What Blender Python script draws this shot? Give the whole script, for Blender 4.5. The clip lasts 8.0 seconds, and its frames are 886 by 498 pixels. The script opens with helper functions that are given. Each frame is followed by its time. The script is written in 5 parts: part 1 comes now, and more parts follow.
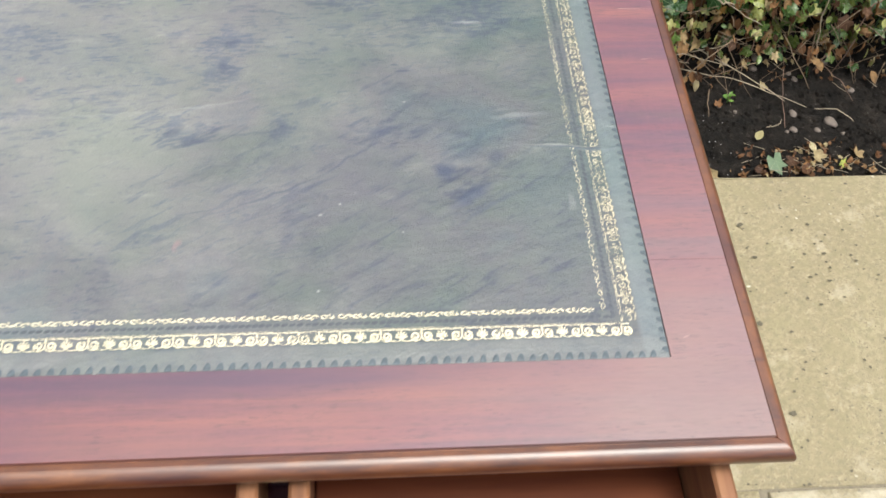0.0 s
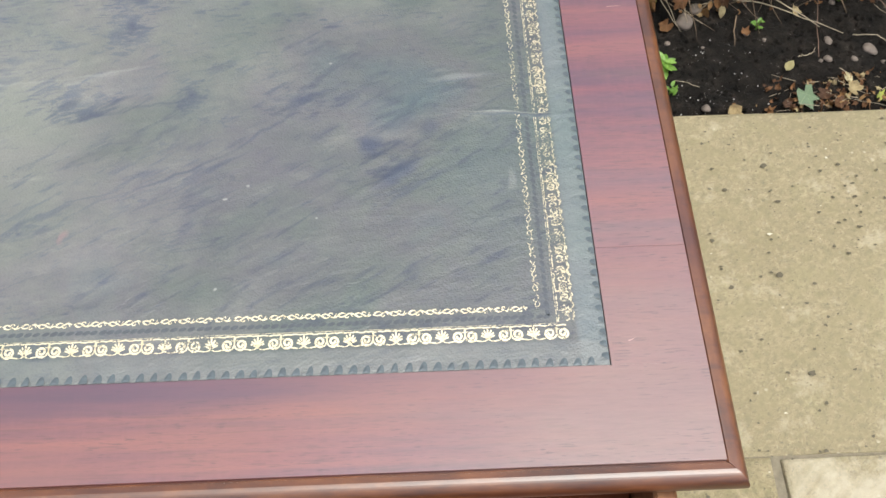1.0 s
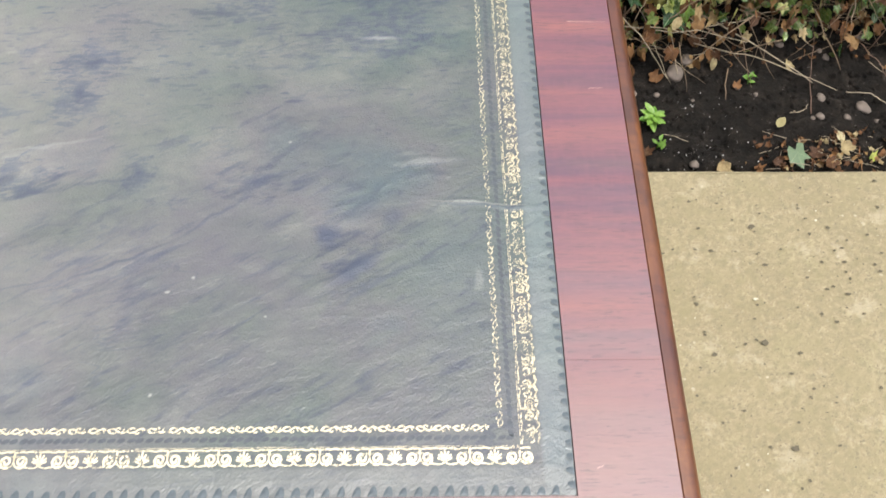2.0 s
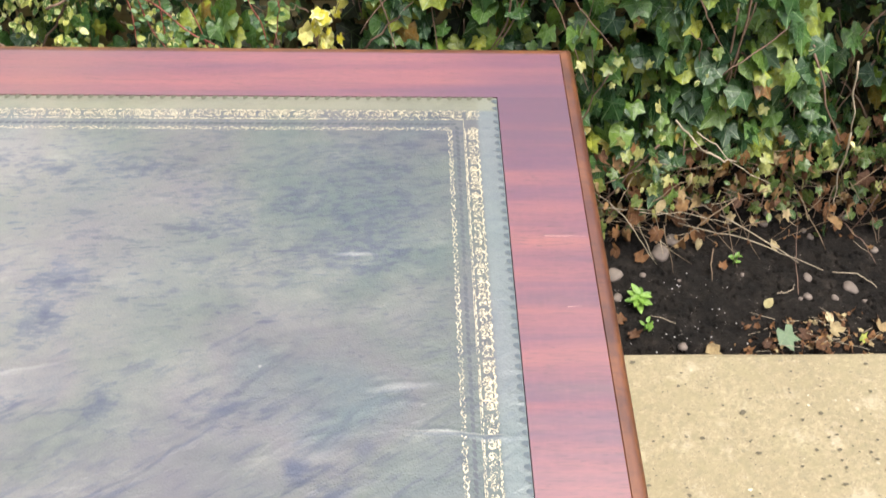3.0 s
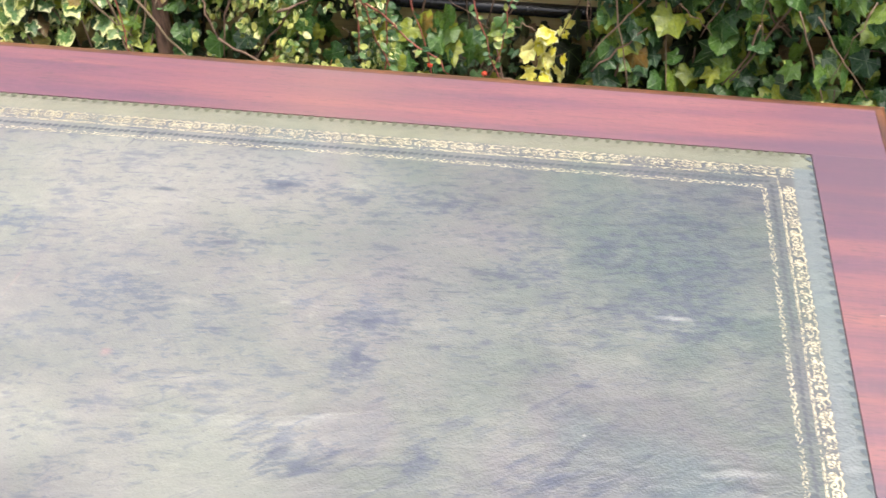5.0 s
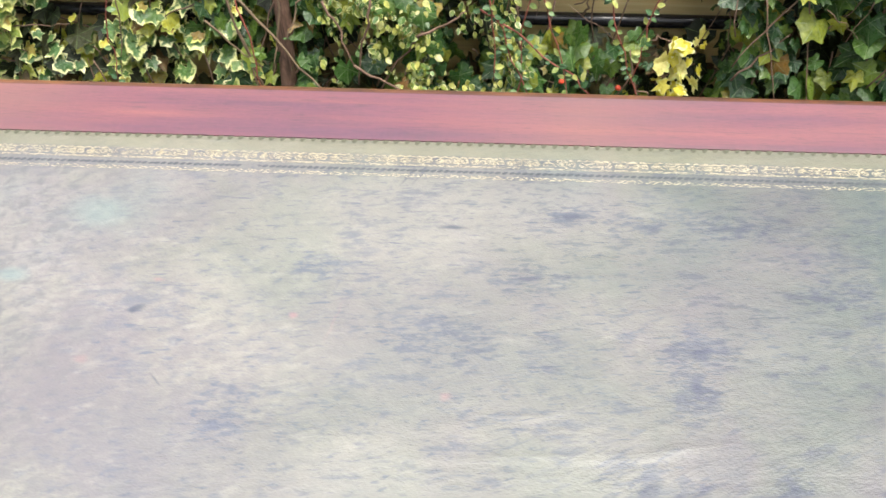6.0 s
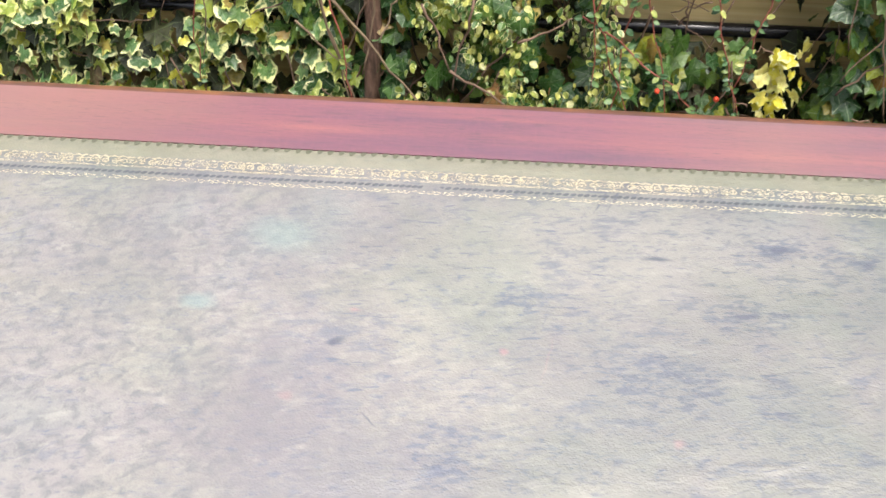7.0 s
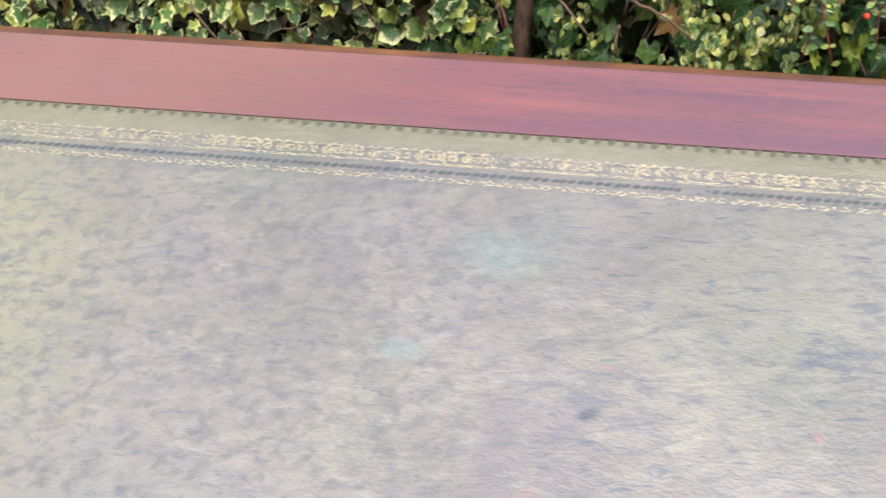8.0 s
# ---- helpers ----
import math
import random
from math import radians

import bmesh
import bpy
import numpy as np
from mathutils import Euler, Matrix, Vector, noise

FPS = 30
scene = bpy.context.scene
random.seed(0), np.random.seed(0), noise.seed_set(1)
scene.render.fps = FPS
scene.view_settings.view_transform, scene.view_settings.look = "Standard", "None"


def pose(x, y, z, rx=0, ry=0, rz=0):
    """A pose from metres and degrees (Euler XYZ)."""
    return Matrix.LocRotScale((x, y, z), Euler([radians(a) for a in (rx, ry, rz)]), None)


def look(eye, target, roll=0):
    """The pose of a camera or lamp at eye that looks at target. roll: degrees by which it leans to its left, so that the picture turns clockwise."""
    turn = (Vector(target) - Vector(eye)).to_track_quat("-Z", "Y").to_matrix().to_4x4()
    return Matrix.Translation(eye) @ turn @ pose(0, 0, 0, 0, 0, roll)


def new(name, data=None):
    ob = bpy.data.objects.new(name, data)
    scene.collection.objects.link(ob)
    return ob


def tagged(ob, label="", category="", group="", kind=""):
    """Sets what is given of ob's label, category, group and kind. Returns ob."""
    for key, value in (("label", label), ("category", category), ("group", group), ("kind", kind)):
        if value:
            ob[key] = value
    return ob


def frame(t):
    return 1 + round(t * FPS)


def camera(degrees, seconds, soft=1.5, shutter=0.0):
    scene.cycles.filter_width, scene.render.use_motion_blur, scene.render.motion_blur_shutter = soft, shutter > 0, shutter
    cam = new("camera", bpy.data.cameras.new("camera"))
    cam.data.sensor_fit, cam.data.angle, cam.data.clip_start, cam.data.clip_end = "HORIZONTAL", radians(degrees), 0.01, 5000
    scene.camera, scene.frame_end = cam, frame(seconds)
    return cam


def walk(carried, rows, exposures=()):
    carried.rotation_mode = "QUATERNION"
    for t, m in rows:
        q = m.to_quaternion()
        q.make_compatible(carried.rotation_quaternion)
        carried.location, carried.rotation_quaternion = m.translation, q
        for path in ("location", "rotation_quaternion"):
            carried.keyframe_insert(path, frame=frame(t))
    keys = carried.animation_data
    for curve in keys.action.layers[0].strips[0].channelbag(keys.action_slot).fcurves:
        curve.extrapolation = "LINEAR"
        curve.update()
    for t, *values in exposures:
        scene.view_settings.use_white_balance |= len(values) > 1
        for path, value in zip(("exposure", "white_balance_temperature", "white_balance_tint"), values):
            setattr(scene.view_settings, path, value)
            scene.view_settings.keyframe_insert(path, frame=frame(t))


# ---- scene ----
cam = camera(45.5, 8.0, shutter=0.2)
PATH = [
    (0, (-0.3455, -0.3261, 1.4648), (-0.1954, 0.7722, 0.0465), 4.92),
    (0.2, (-0.301, -0.2809, 1.4572), (-0.1829, 0.8155, 0.0345), 3.54),
    (0.5, (-0.256, -0.2552, 1.4366), (-0.1768, 0.7962, -0.0222), 2.10),
    (0.7, (-0.2385, -0.2393, 1.4226), (-0.1812, 0.7747, -0.0635), 1.27),
    (1, (-0.2279, -0.2245, 1.4167), (-0.1888, 0.7621, -0.0884), -0.12),
    (1.2, (-0.2291, -0.2154, 1.4093), (-0.1948, 0.7557, -0.1059), -0.20),
    (2.3, (-0.1943, -0.1155, 1.4017), (-0.1289, 0.9429, -0.0528), 2.99),
    (2.5, (-0.1904, -0.1042, 1.4086), (-0.1388, 1.0, -0.012), 1.42),
    (2.7, (-0.1911, -0.0925, 1.4013), (-0.1361, 1.0528, 0.0138), 1.11),
    (3, (-0.1919, -0.0803, 1.4152), (-0.1194, 1.1278, 0.0828), 2.56),
    (3.2, (-0.2006, -0.0743, 1.4176), (-0.1386, 1.1562, 0.1053), 1.34),
    (3.5, (-0.2023, -0.0663, 1.4222), (-0.1433, 1.1583, 0.1043), 1.45),
    (3.7, (-0.2128, -0.0605, 1.4209), (-0.1484, 1.1676, 0.1065), 1.73),
    (4, (-0.2348, -0.0471, 1.4191), (-0.1902, 1.1572, 0.082), 1.36),
    (4.2, (-0.2598, -0.0408, 1.4113), (-0.2426, 1.1503, 0.0619), 1.03),
    (4.5, (-0.2894, -0.0225, 1.4123), (-0.3269, 1.1539, 0.0505), 0.45),
    (4.7, (-0.3086, -0.0206, 1.3924), (-0.3879, 1.1829, 0.0563), -0.02),
    (5, (-0.3606, -0.0197, 1.4054), (-0.4705, 1.1802, 0.0682), 0.93),
    (5.2, (-0.4018, -0.0208, 1.4017), (-0.5199, 1.185, 0.0705), 1.71),
    (6.3, (-0.6898, -0.0219, 1.4208), (-0.7839, 1.1901, 0.0934), -2.20),
    (6.5, (-0.7292, -0.0272, 1.4215), (-0.8241, 1.1902, 0.099), -2.03),
    (6.7, (-0.7513, -0.0193, 1.4173), (-0.848, 1.1985, 0.0953), -1.40),
    (7, (-0.7931, 0.0201, 1.4056), (-0.864, 1.2215, 0.0671), 0.62),
    (7.2, (-0.8214, 0.0781, 1.36), (-0.893, 1.2346, -0.0175), 0.28),
    (7.5, (-0.8478, 0.1686, 1.3236), (-0.9763, 1.226, -0.1274), -2.30),
    (7.7, (-0.8627, 0.1936, 1.3122), (-1.016, 1.2539, -0.1342), -2.47),
    (8, (-0.9247, 0.213, 1.3062), (-1.1198, 1.2569, -0.1472), -3.97),
]
EXPOSURES = [(0, 0.92, 6350, 6), (0.5, 0.70, 6350, 5), (1, 0.74, 6350, 6), (2.3, 1.0, 6450, 9), (3, 1.28, 6550, 11), (3.5, 1.45, 6650, 13), (4, 1.52, 6650, 14), (4.5, 1.45, 6650, 13), (5, 1.3, 6600, 11),
             (6.5, 1.24, 6600, 9), (7, 1.23, 6600, 11), (7.5, 1.0, 6550, 12), (8, 0.9, 6500, 11)]
walk(cam, [(t, look(eye, target, roll)) for t, eye, target, roll in PATH], EXPOSURES)

# ---- sky, sun ----
world = bpy.data.worlds.new("overcast_sky")
scene.world = world
world.use_nodes = True
wn = world.node_tree
sky = wn.nodes.new("ShaderNodeTexSky")
sky.sky_type, sky.sun_disc = "NISHITA", False
sky.sun_elevation, sky.sun_rotation = radians(73), radians(132)
sky.air_density, sky.dust_density, sky.ozone_density = 1.0, 5.0, 1.0
grey = wn.nodes.new("ShaderNodeHueSaturation")
grey.inputs["Saturation"].default_value = 0.45
wn.links.new(sky.outputs[0], grey.inputs["Color"])
wn.links.new(grey.outputs[0], wn.nodes["Background"].inputs["Color"])
wn.nodes["Background"].inputs["Strength"].default_value = 0.155

sun = new("sun", bpy.data.lights.new("sun", "SUN"))
sun.data.energy, sun.data.angle, sun.data.color = 1.65, radians(22), (1.0, 0.96, 0.90)
sun.matrix_world = look((0.22, -0.20, 1.0), (0, 0, 0))


# ---- materials ----
class Mat:
    """A node material with short calls for its nodes."""

    def __init__(self, name, rough=0.5, metal=0.0, coat=0.0, coat_rough=0.2, spec=0.5):
        self.m = bpy.data.materials.new(name)
        self.m.use_nodes = True
        self.t = self.m.node_tree
        self.b = self.t.nodes["Principled BSDF"]
        self.b.inputs["Roughness"].default_value = rough
        self.b.inputs["Metallic"].default_value = metal
        self.b.inputs["Coat Weight"].default_value = coat
        self.b.inputs["Coat Roughness"].default_value = coat_rough
        self.b.inputs["Specular IOR Level"].default_value = spec
        self.c = self.t.nodes.new("ShaderNodeTexCoord")

    def link(self, a, b):
        self.t.links.new(a, b)

    def put(self, socket, value):
        if hasattr(value, "links"):
            self.link(value, socket)
        else:
            socket.default_value = value

    def coords(self, scale=(1, 1, 1), turn=0.0, source="Object", shift=(0, 0, 0)):
        """Coordinates stretched by scale, the x axis of the pattern turned by so many degrees."""
        vec = self.c.outputs[source]
        if turn:
            n = self.t.nodes.new("ShaderNodeMapping")
            n.inputs["Rotation"].default_value = (0, 0, radians(-turn))
            self.link(vec, n.inputs["Vector"])
            vec = n.outputs[0]
        n = self.t.nodes.new("ShaderNodeMapping")
        n.inputs["Scale"].default_value, n.inputs["Location"].default_value = scale, shift
        self.link(vec, n.inputs["Vector"])
        return n.outputs[0]

    def noise(self, vec, scale, detail=4, rough=0.55, distort=0.0):
        n = self.t.nodes.new("ShaderNodeTexNoise")
        self.link(vec, n.inputs["Vector"])
        n.inputs["Scale"].default_value, n.inputs["Detail"].default_value = scale, detail
        n.inputs["Roughness"].default_value, n.inputs["Distortion"].default_value = rough, distort
        return n.outputs["Fac"]

    def cells(self, vec, scale, feature="F1", out="Distance"):
        n = self.t.nodes.new("ShaderNodeTexVoronoi")
        n.feature = feature
        self.link(vec, n.inputs["Vector"])
        n.inputs["Scale"].default_value = scale
        return n.outputs[out]

    def ramp(self, fac, *stops):
        n = self.t.nodes.new("ShaderNodeValToRGB")
        while len(n.color_ramp.elements) < len(stops):
            n.color_ramp.elements.new(0.5)
        for e, (p, c) in zip(n.color_ramp.elements, stops):
            e.position = p
            e.color = (*c, 1) if isinstance(c, tuple) else (c, c, c, 1)
        self.link(fac, n.inputs["Fac"])
        return n.outputs["Color"]

    def mix(self, fac, a, b, kind="MIX"):
        n = self.t.nodes.new("ShaderNodeMix")
        n.data_type, n.blend_type = "RGBA", kind
        self.put(n.inputs[0], fac)
        for s, v in ((n.inputs[6], a), (n.inputs[7], b)):
            self.put(s, (*v, 1) if isinstance(v, tuple) else v)
        return n.outputs[2]

    def math(self, op, a, b=0.0, c=0.0):
        n = self.t.nodes.new("ShaderNodeMath")
        n.operation = op
        for s, v in zip(n.inputs, (a, b, c)):
            self.put(s, v)
        return n.outputs[0]

    def rand(self, island):
        if island:
            return self.t.nodes.new("ShaderNodeNewGeometry").outputs["Random Per Island"]
        return self.t.nodes.new("ShaderNodeObjectInfo").outputs["Random"]

    def bump(self, *heights):
        last = None
        for h, strength, dist in heights:
            n = self.t.nodes.new("ShaderNodeBump")
            n.inputs["Strength"].default_value, n.inputs["Distance"].default_value = strength, dist
            self.link(h, n.inputs["Height"])
            if last:
                self.link(last, n.inputs["Normal"])
            last = n.outputs[0]
        self.link(last, self.b.inputs["Normal"])

    def colour(self, c):
        self.put(self.b.inputs["Base Color"], (*c, 1) if isinstance(c, tuple) else c)

    def rough(self, r):
        self.put(self.b.inputs["Roughness"], r)


def plain(name, c, rough=0.6, var=0.25, scale=40, **kw):
    m = Mat(name, rough, **kw)
    n = m.noise(m.coords(), scale, 5)
    m.colour(m.mix(n, tuple(v * (1 - var) for v in c), tuple(min(1, v * (1 + var)) for v in c)))
    m.bump((n, 0.3, 0.001))
    return m.m


def sep_x(m, vec):
    n = m.t.nodes.new("ShaderNodeSeparateXYZ")
    m.link(vec, n.inputs[0])
    return n.outputs[0]


def mahogany(name, dark=1.0, coat=0.6, figure=1.0, warmth=0.32, warm_at=(), glare=0.0, hearts_and_reflection=((-0.065, 0.690, 0.13, 0.11),)):
    """Polished red mahogany, its figure in bands along x."""
    m = Mat(name, 0.45, coat=coat, coat_rough=0.35)
    m.b.inputs["Coat IOR"].default_value = 1.9
    wide = m.noise(m.coords((2.2, 34, 34)), 1.0, 3, 0.55, 0.35)
    thin = m.noise(m.coords((3.5, 120, 120), shift=(3, 6, 0)), 1.0, 3, 0.6, 0.3)
    band = m.math("ADD", m.math("MULTIPLY", wide, 0.68 * figure), m.math("MULTIPLY", thin, 0.32 * figure))
    band = m.math("ADD", band, 0.52 * (1 - figure))
    fine = m.noise(m.coords((60, 420, 420)), 1.0, 4, 0.7, 0.3)
    pore = m.noise(m.coords((130, 1500, 1500)), 1.0, 2, 0.5)
    tone = lambda *c: tuple(v * dark for v in c)
    base = m.ramp(band, (0.30, tone(0.030, 0.009, 0.030)), (0.43, tone(0.066, 0.015, 0.041)), (0.52, tone(0.116, 0.026, 0.041)), (0.66, tone(0.205, 0.056, 0.047)))
    c = m.mix(m.math("MULTIPLY", m.ramp(fine, (0.42, 0.0), (0.75, 1.0)), 0.30), base, tone(0.24, 0.070, 0.076))
    c = m.mix(m.math("MULTIPLY", m.ramp(pore, (0.52, 0.0), (0.66, 1.0)), 0.45), c, tone(0.06, 0.014, 0.018))
    line = m.noise(m.coords((38, 560, 560), shift=(5, 2, 0)), 1.0, 2, 0.5)
    c = m.mix(m.math("MULTIPLY", m.ramp(line, (0.58, 0.0), (0.68, 1.0)), 0.60), c, tone(0.040, 0.011, 0.016))
    warm = m.noise(m.coords((2.5, 6, 6), shift=(7, 1, 0)), 1.0, 3, 0.5)
    c = m.mix(m.math("MULTIPLY", m.ramp(warm, (0.48 - 0.3 * (warmth - 0.32), 0.0), (0.68, 1.0)), warmth), c, tone(0.215, 0.078, 0.042))
    # sky glare on the front corner, painted as a paler tone
    if glare:
        n = m.t.nodes.new("ShaderNodeMapping")
        n.vector_type = "TEXTURE"
        n.inputs["Location"].default_value, n.inputs["Scale"].default_value = (-0.02, 0.06, 0.77), (0.34, 0.30, 1)
        m.link(m.coords(), n.inputs["Vector"])
        v = m.t.nodes.new("ShaderNodeVectorMath")
        v.operation = "LENGTH"
        m.link(n.outputs[0], v.inputs[0])
        off = m.math("ADD", v.outputs["Value"], m.math("MULTIPLY", m.math("SUBTRACT", wide, 0.5), 0.8))
        c = m.mix(m.ramp(off, (0.3, glare), (1.25, 0.0)), c, m.mix(fine, tone(0.155, 0.088, 0.068), tone(0.270, 0.175, 0.145)))
    # stretches of browner timber
    for x, half, much in warm_at:
        off = m.math("ABSOLUTE", m.math("DIVIDE", m.math("SUBTRACT", sep_x(m, m.coords()), x), half))
        off = m.math("ADD", off, m.math("MULTIPLY", m.math("SUBTRACT", wide, 0.5), 1.0))
        c = m.mix(m.ramp(off, (0.0, much), (1.7, 0.0)), c, tone(0.200, 0.090, 0.055))
    tick = m.noise(m.coords((70, 900, 900), shift=(9, 4, 0)), 1.0, 2, 0.55, 0.3)
    tick = m.math("MULTIPLY", m.ramp(tick, (0.60, 0.0), (0.66, 1.0)), m.ramp(m.noise(m.coords((9, 22, 22), shift=(4, 8, 0)), 1.0, 3, 0.6), (0.42, 0.15), (0.62, 1.0)))
    c = m.mix(m.math("MULTIPLY", tick, 0.75), c, tone(0.022, 0.007, 0.010))
    ray = m.noise(m.coords((330, 60, 60), shift=(1, 4, 0)), 1.0, 4, 0.65)
    c = m.mix(m.math("MULTIPLY", m.ramp(ray, (0.48, 0.0), (0.72, 1.0)), 0.10), c, tone(0.26, 0.076, 0.085))
    cloud = m.noise(m.coords((6, 10, 10), shift=(2, 2, 0)), 1.0, 4, 0.6)
    c = m.mix(m.math("MULTIPLY", m.ramp(cloud, (0.45, 0.0), (0.7, 1.0)), 0.30), c, tone(0.105, 0.030, 0.055))
    # darker purple heart in the front rail; at the back corner, the hedge's reflection painted dark
    for x, y, rx, ry in hearts_and_reflection:
        n = m.t.nodes.new("ShaderNodeMapping")
        n.vector_type = "TEXTURE"
        n.inputs["Location"].default_value, n.inputs["Scale"].default_value = (x, y, 0.77), (rx, ry, 1)
        m.link(m.coords(), n.inputs["Vector"])
        v = m.t.nodes.new("ShaderNodeVectorMath")
        v.operation = "LENGTH"
        m.link(n.outputs[0], v.inputs[0])
        off = m.math("ADD", v.outputs["Value"], m.math("MULTIPLY", m.math("SUBTRACT", wide, 0.5), 1.2))
        c = m.mix(m.ramp(off, (0.25, 0.62), (1.1, 0.0)), c, tone(0.048, 0.014, 0.042))
    m.colour(c)
    wear = m.noise(m.coords((5, 9, 9)), 1.0, 5, 0.6)
    m.rough(m.ramp(wear, (0.3, 0.36), (0.7, 0.52)))
    m.bump((fine, 0.10, 0.0006), (line, -0.12, 0.0004), (pore, 0.16, 0.0004), (ray, 0.05, 0.0006))
    return m.m


WOOD = mahogany("mahogany", 1.0, 1.0, 1.08, glare=0.55)
FRONT_WOOD = mahogany("front_rail_mahogany", 0.95, 1.0, 1.4, 0.55, glare=0.62, hearts_and_reflection=((-0.40, 0.094, 0.30, 0.020), (-0.95, 0.060, 0.30, 0.018)))
RAIL = mahogany("rail_mahogany", 1.10, 1.0, 0.8, 0.45, ((-0.54, 0.16, 0.36), (-1.30, 0.32, 0.72)))


def edge_wood():
    """Moulding: orange-brown mahogany, rubbed and highly polished, darker in places."""
    m = Mat("moulding_mahogany", 0.36, coat=0.55, coat_rough=0.45)
    m.b.inputs["Coat IOR"].default_value = 1.7
    n = m.noise(m.coords((25, 25, 200)), 1.0, 5, 0.65)
    streak = m.noise(m.coords((14, 150, 150)), 1.0, 4, 0.6)
    big = m.noise(m.coords((7, 7, 7)), 1.0, 3)
    c = m.ramp(n, (0.32, (0.048, 0.013, 0.005)), (0.55, (0.118, 0.036, 0.009)), (0.75, (0.190, 0.068, 0.017)))
    c = m.mix(m.math("MULTIPLY", m.ramp(big, (0.45, 0.0), (0.65, 1.0)), 0.5), c, (0.060, 0.012, 0.012))
    c = m.mix(m.math("MULTIPLY", m.ramp(streak, (0.52, 0.0), (0.66, 1.0)), 0.5), c, (0.036, 0.010, 0.008))
    m.colour(c)
    m.bump((n, 0.12, 0.0006))
    return m.m


EDGE = edge_wood()
CARCASS = mahogany("carcass_mahogany", 0.6, 0.2)


def raw_wood():
    m = Mat("drawer_wood", 0.6)
    a = m.noise(m.coords((60, 5, 60)), 1.0, 5, 0.6)
    m.colour(m.ramp(a, (0.3, (0.10, 0.036, 0.015)), (0.55, (0.20, 0.085, 0.036)), (0.75, (0.28, 0.135, 0.060))))
    m.bump((a, 0.2, 0.0006))
    return m.m


RAW = raw_wood()


def drawer_base():
    m = Mat("stained_drawer_bottom", 0.5)
    a = m.noise(m.coords((5, 50, 50)), 1.0, 5, 0.6)
    m.colour(m.ramp(a, (0.3, (0.095, 0.022, 0.008)), (0.55, (0.155, 0.040, 0.013)), (0.75, (0.22, 0.066, 0.022))))
    m.bump((a, 0.2, 0.0006))
    return m.m


DRAWER_BASE = drawer_base()


def leather():
    """Dyed green hide, mottled grey, blue and purple, with creases, pleats at the edge and a fine grain."""
    m = Mat("green_leather", 0.38, spec=0.65, coat=0.5, coat_rough=0.34)
    o = m.coords()
    xyz = m.t.nodes.new("ShaderNodeSeparateXYZ")
    m.link(o, xyz.inputs[0])
    px, py = xyz.outputs[0], xyz.outputs[1]

    def away(vec, x, y, rx, ry, turn=0.0):
        """Distance from a place on the hide, in half lengths of an ellipse."""
        n = m.t.nodes.new("ShaderNodeMapping")
        n.vector_type = "TEXTURE"
        n.inputs["Location"].default_value, n.inputs["Scale"].default_value = (x, y, 0.77), (rx, ry, 1)
        n.inputs["Rotation"].default_value = (0, 0, radians(turn))
        m.link(vec, n.inputs["Vector"])
        v = m.t.nodes.new("ShaderNodeVectorMath")
        v.operation = "LENGTH"
        m.link(n.outputs[0], v.inputs[0])
        return v.outputs["Value"]

    def nearest(spots):
        near = None
        for x, y, rx, ry in spots:
            v = away(o, x, y, rx, ry)
            near = v if near is None else m.math("MINIMUM", near, v)
        return near

    cloud = m.noise(m.coords((1, 1.4, 1)), 8.0, 5, 0.62, 0.5)
    hue = m.noise(m.coords(shift=(3, 7, 0)), 6.0, 4, 0.55, 0.3)
    mott = m.noise(m.coords((60, 96, 70), 12, shift=(6, 1, 0)), 1.0, 6, 0.74, 0.3)
    fine = m.noise(o, 320, 4, 0.65)
    # the rubbed middle is paler, with sky sheen put into its colour; corners stay darker
    worn_sheen = m.ramp(m.math("ADD", away(o, -1.10, 0.43, 0.95, 0.62, 12), m.math("MULTIPLY", m.math("SUBTRACT", cloud, 0.5), 1.0)), (0.20, 1.0), (0.98, 0.0))
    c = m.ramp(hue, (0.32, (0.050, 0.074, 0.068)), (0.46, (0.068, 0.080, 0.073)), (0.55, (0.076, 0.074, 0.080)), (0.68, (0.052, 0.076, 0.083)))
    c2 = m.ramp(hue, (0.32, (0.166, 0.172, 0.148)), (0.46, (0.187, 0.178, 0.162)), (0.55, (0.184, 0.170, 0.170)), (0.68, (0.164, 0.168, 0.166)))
    c = m.mix(worn_sheen, c, c2)
    c = m.mix(m.math("MULTIPLY", m.ramp(mott, (0.42, 0.0), (0.68, 1.0)), 0.34), c, m.mix(worn_sheen, (0.124, 0.132, 0.106), (0.300, 0.295, 0.240)))
    c = m.mix(m.math("MULTIPLY", m.ramp(mott, (0.30, 1.0), (0.48, 0.0)), 0.24), c, m.mix(worn_sheen, (0.045, 0.052, 0.062), (0.120, 0.118, 0.128)))
    # broad tints: dye, plus sky glare and the hedge's dark reflection painted in
    for x, y, rx, ry, tint, much in DYE_AND_SHEEN:
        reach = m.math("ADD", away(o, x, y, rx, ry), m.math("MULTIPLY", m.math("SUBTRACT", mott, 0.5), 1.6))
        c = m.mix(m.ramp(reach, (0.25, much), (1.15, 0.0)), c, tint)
    far = m.ramp(m.math("MULTIPLY", px, -1.0), (0.90, 0.0), (1.10, 1.0))
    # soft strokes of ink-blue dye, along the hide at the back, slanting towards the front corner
    ink = m.mix(worn_sheen, (0.019, 0.028, 0.052), (0.080, 0.093, 0.134))
    along = m.noise(m.coords((54, 150, 50), 4), 1.0, 5, 0.62, 0.3)
    slant = m.noise(m.coords((32, 150, 50), 33, shift=(2, 5, 0)), 1.0, 5, 0.60, 0.3)
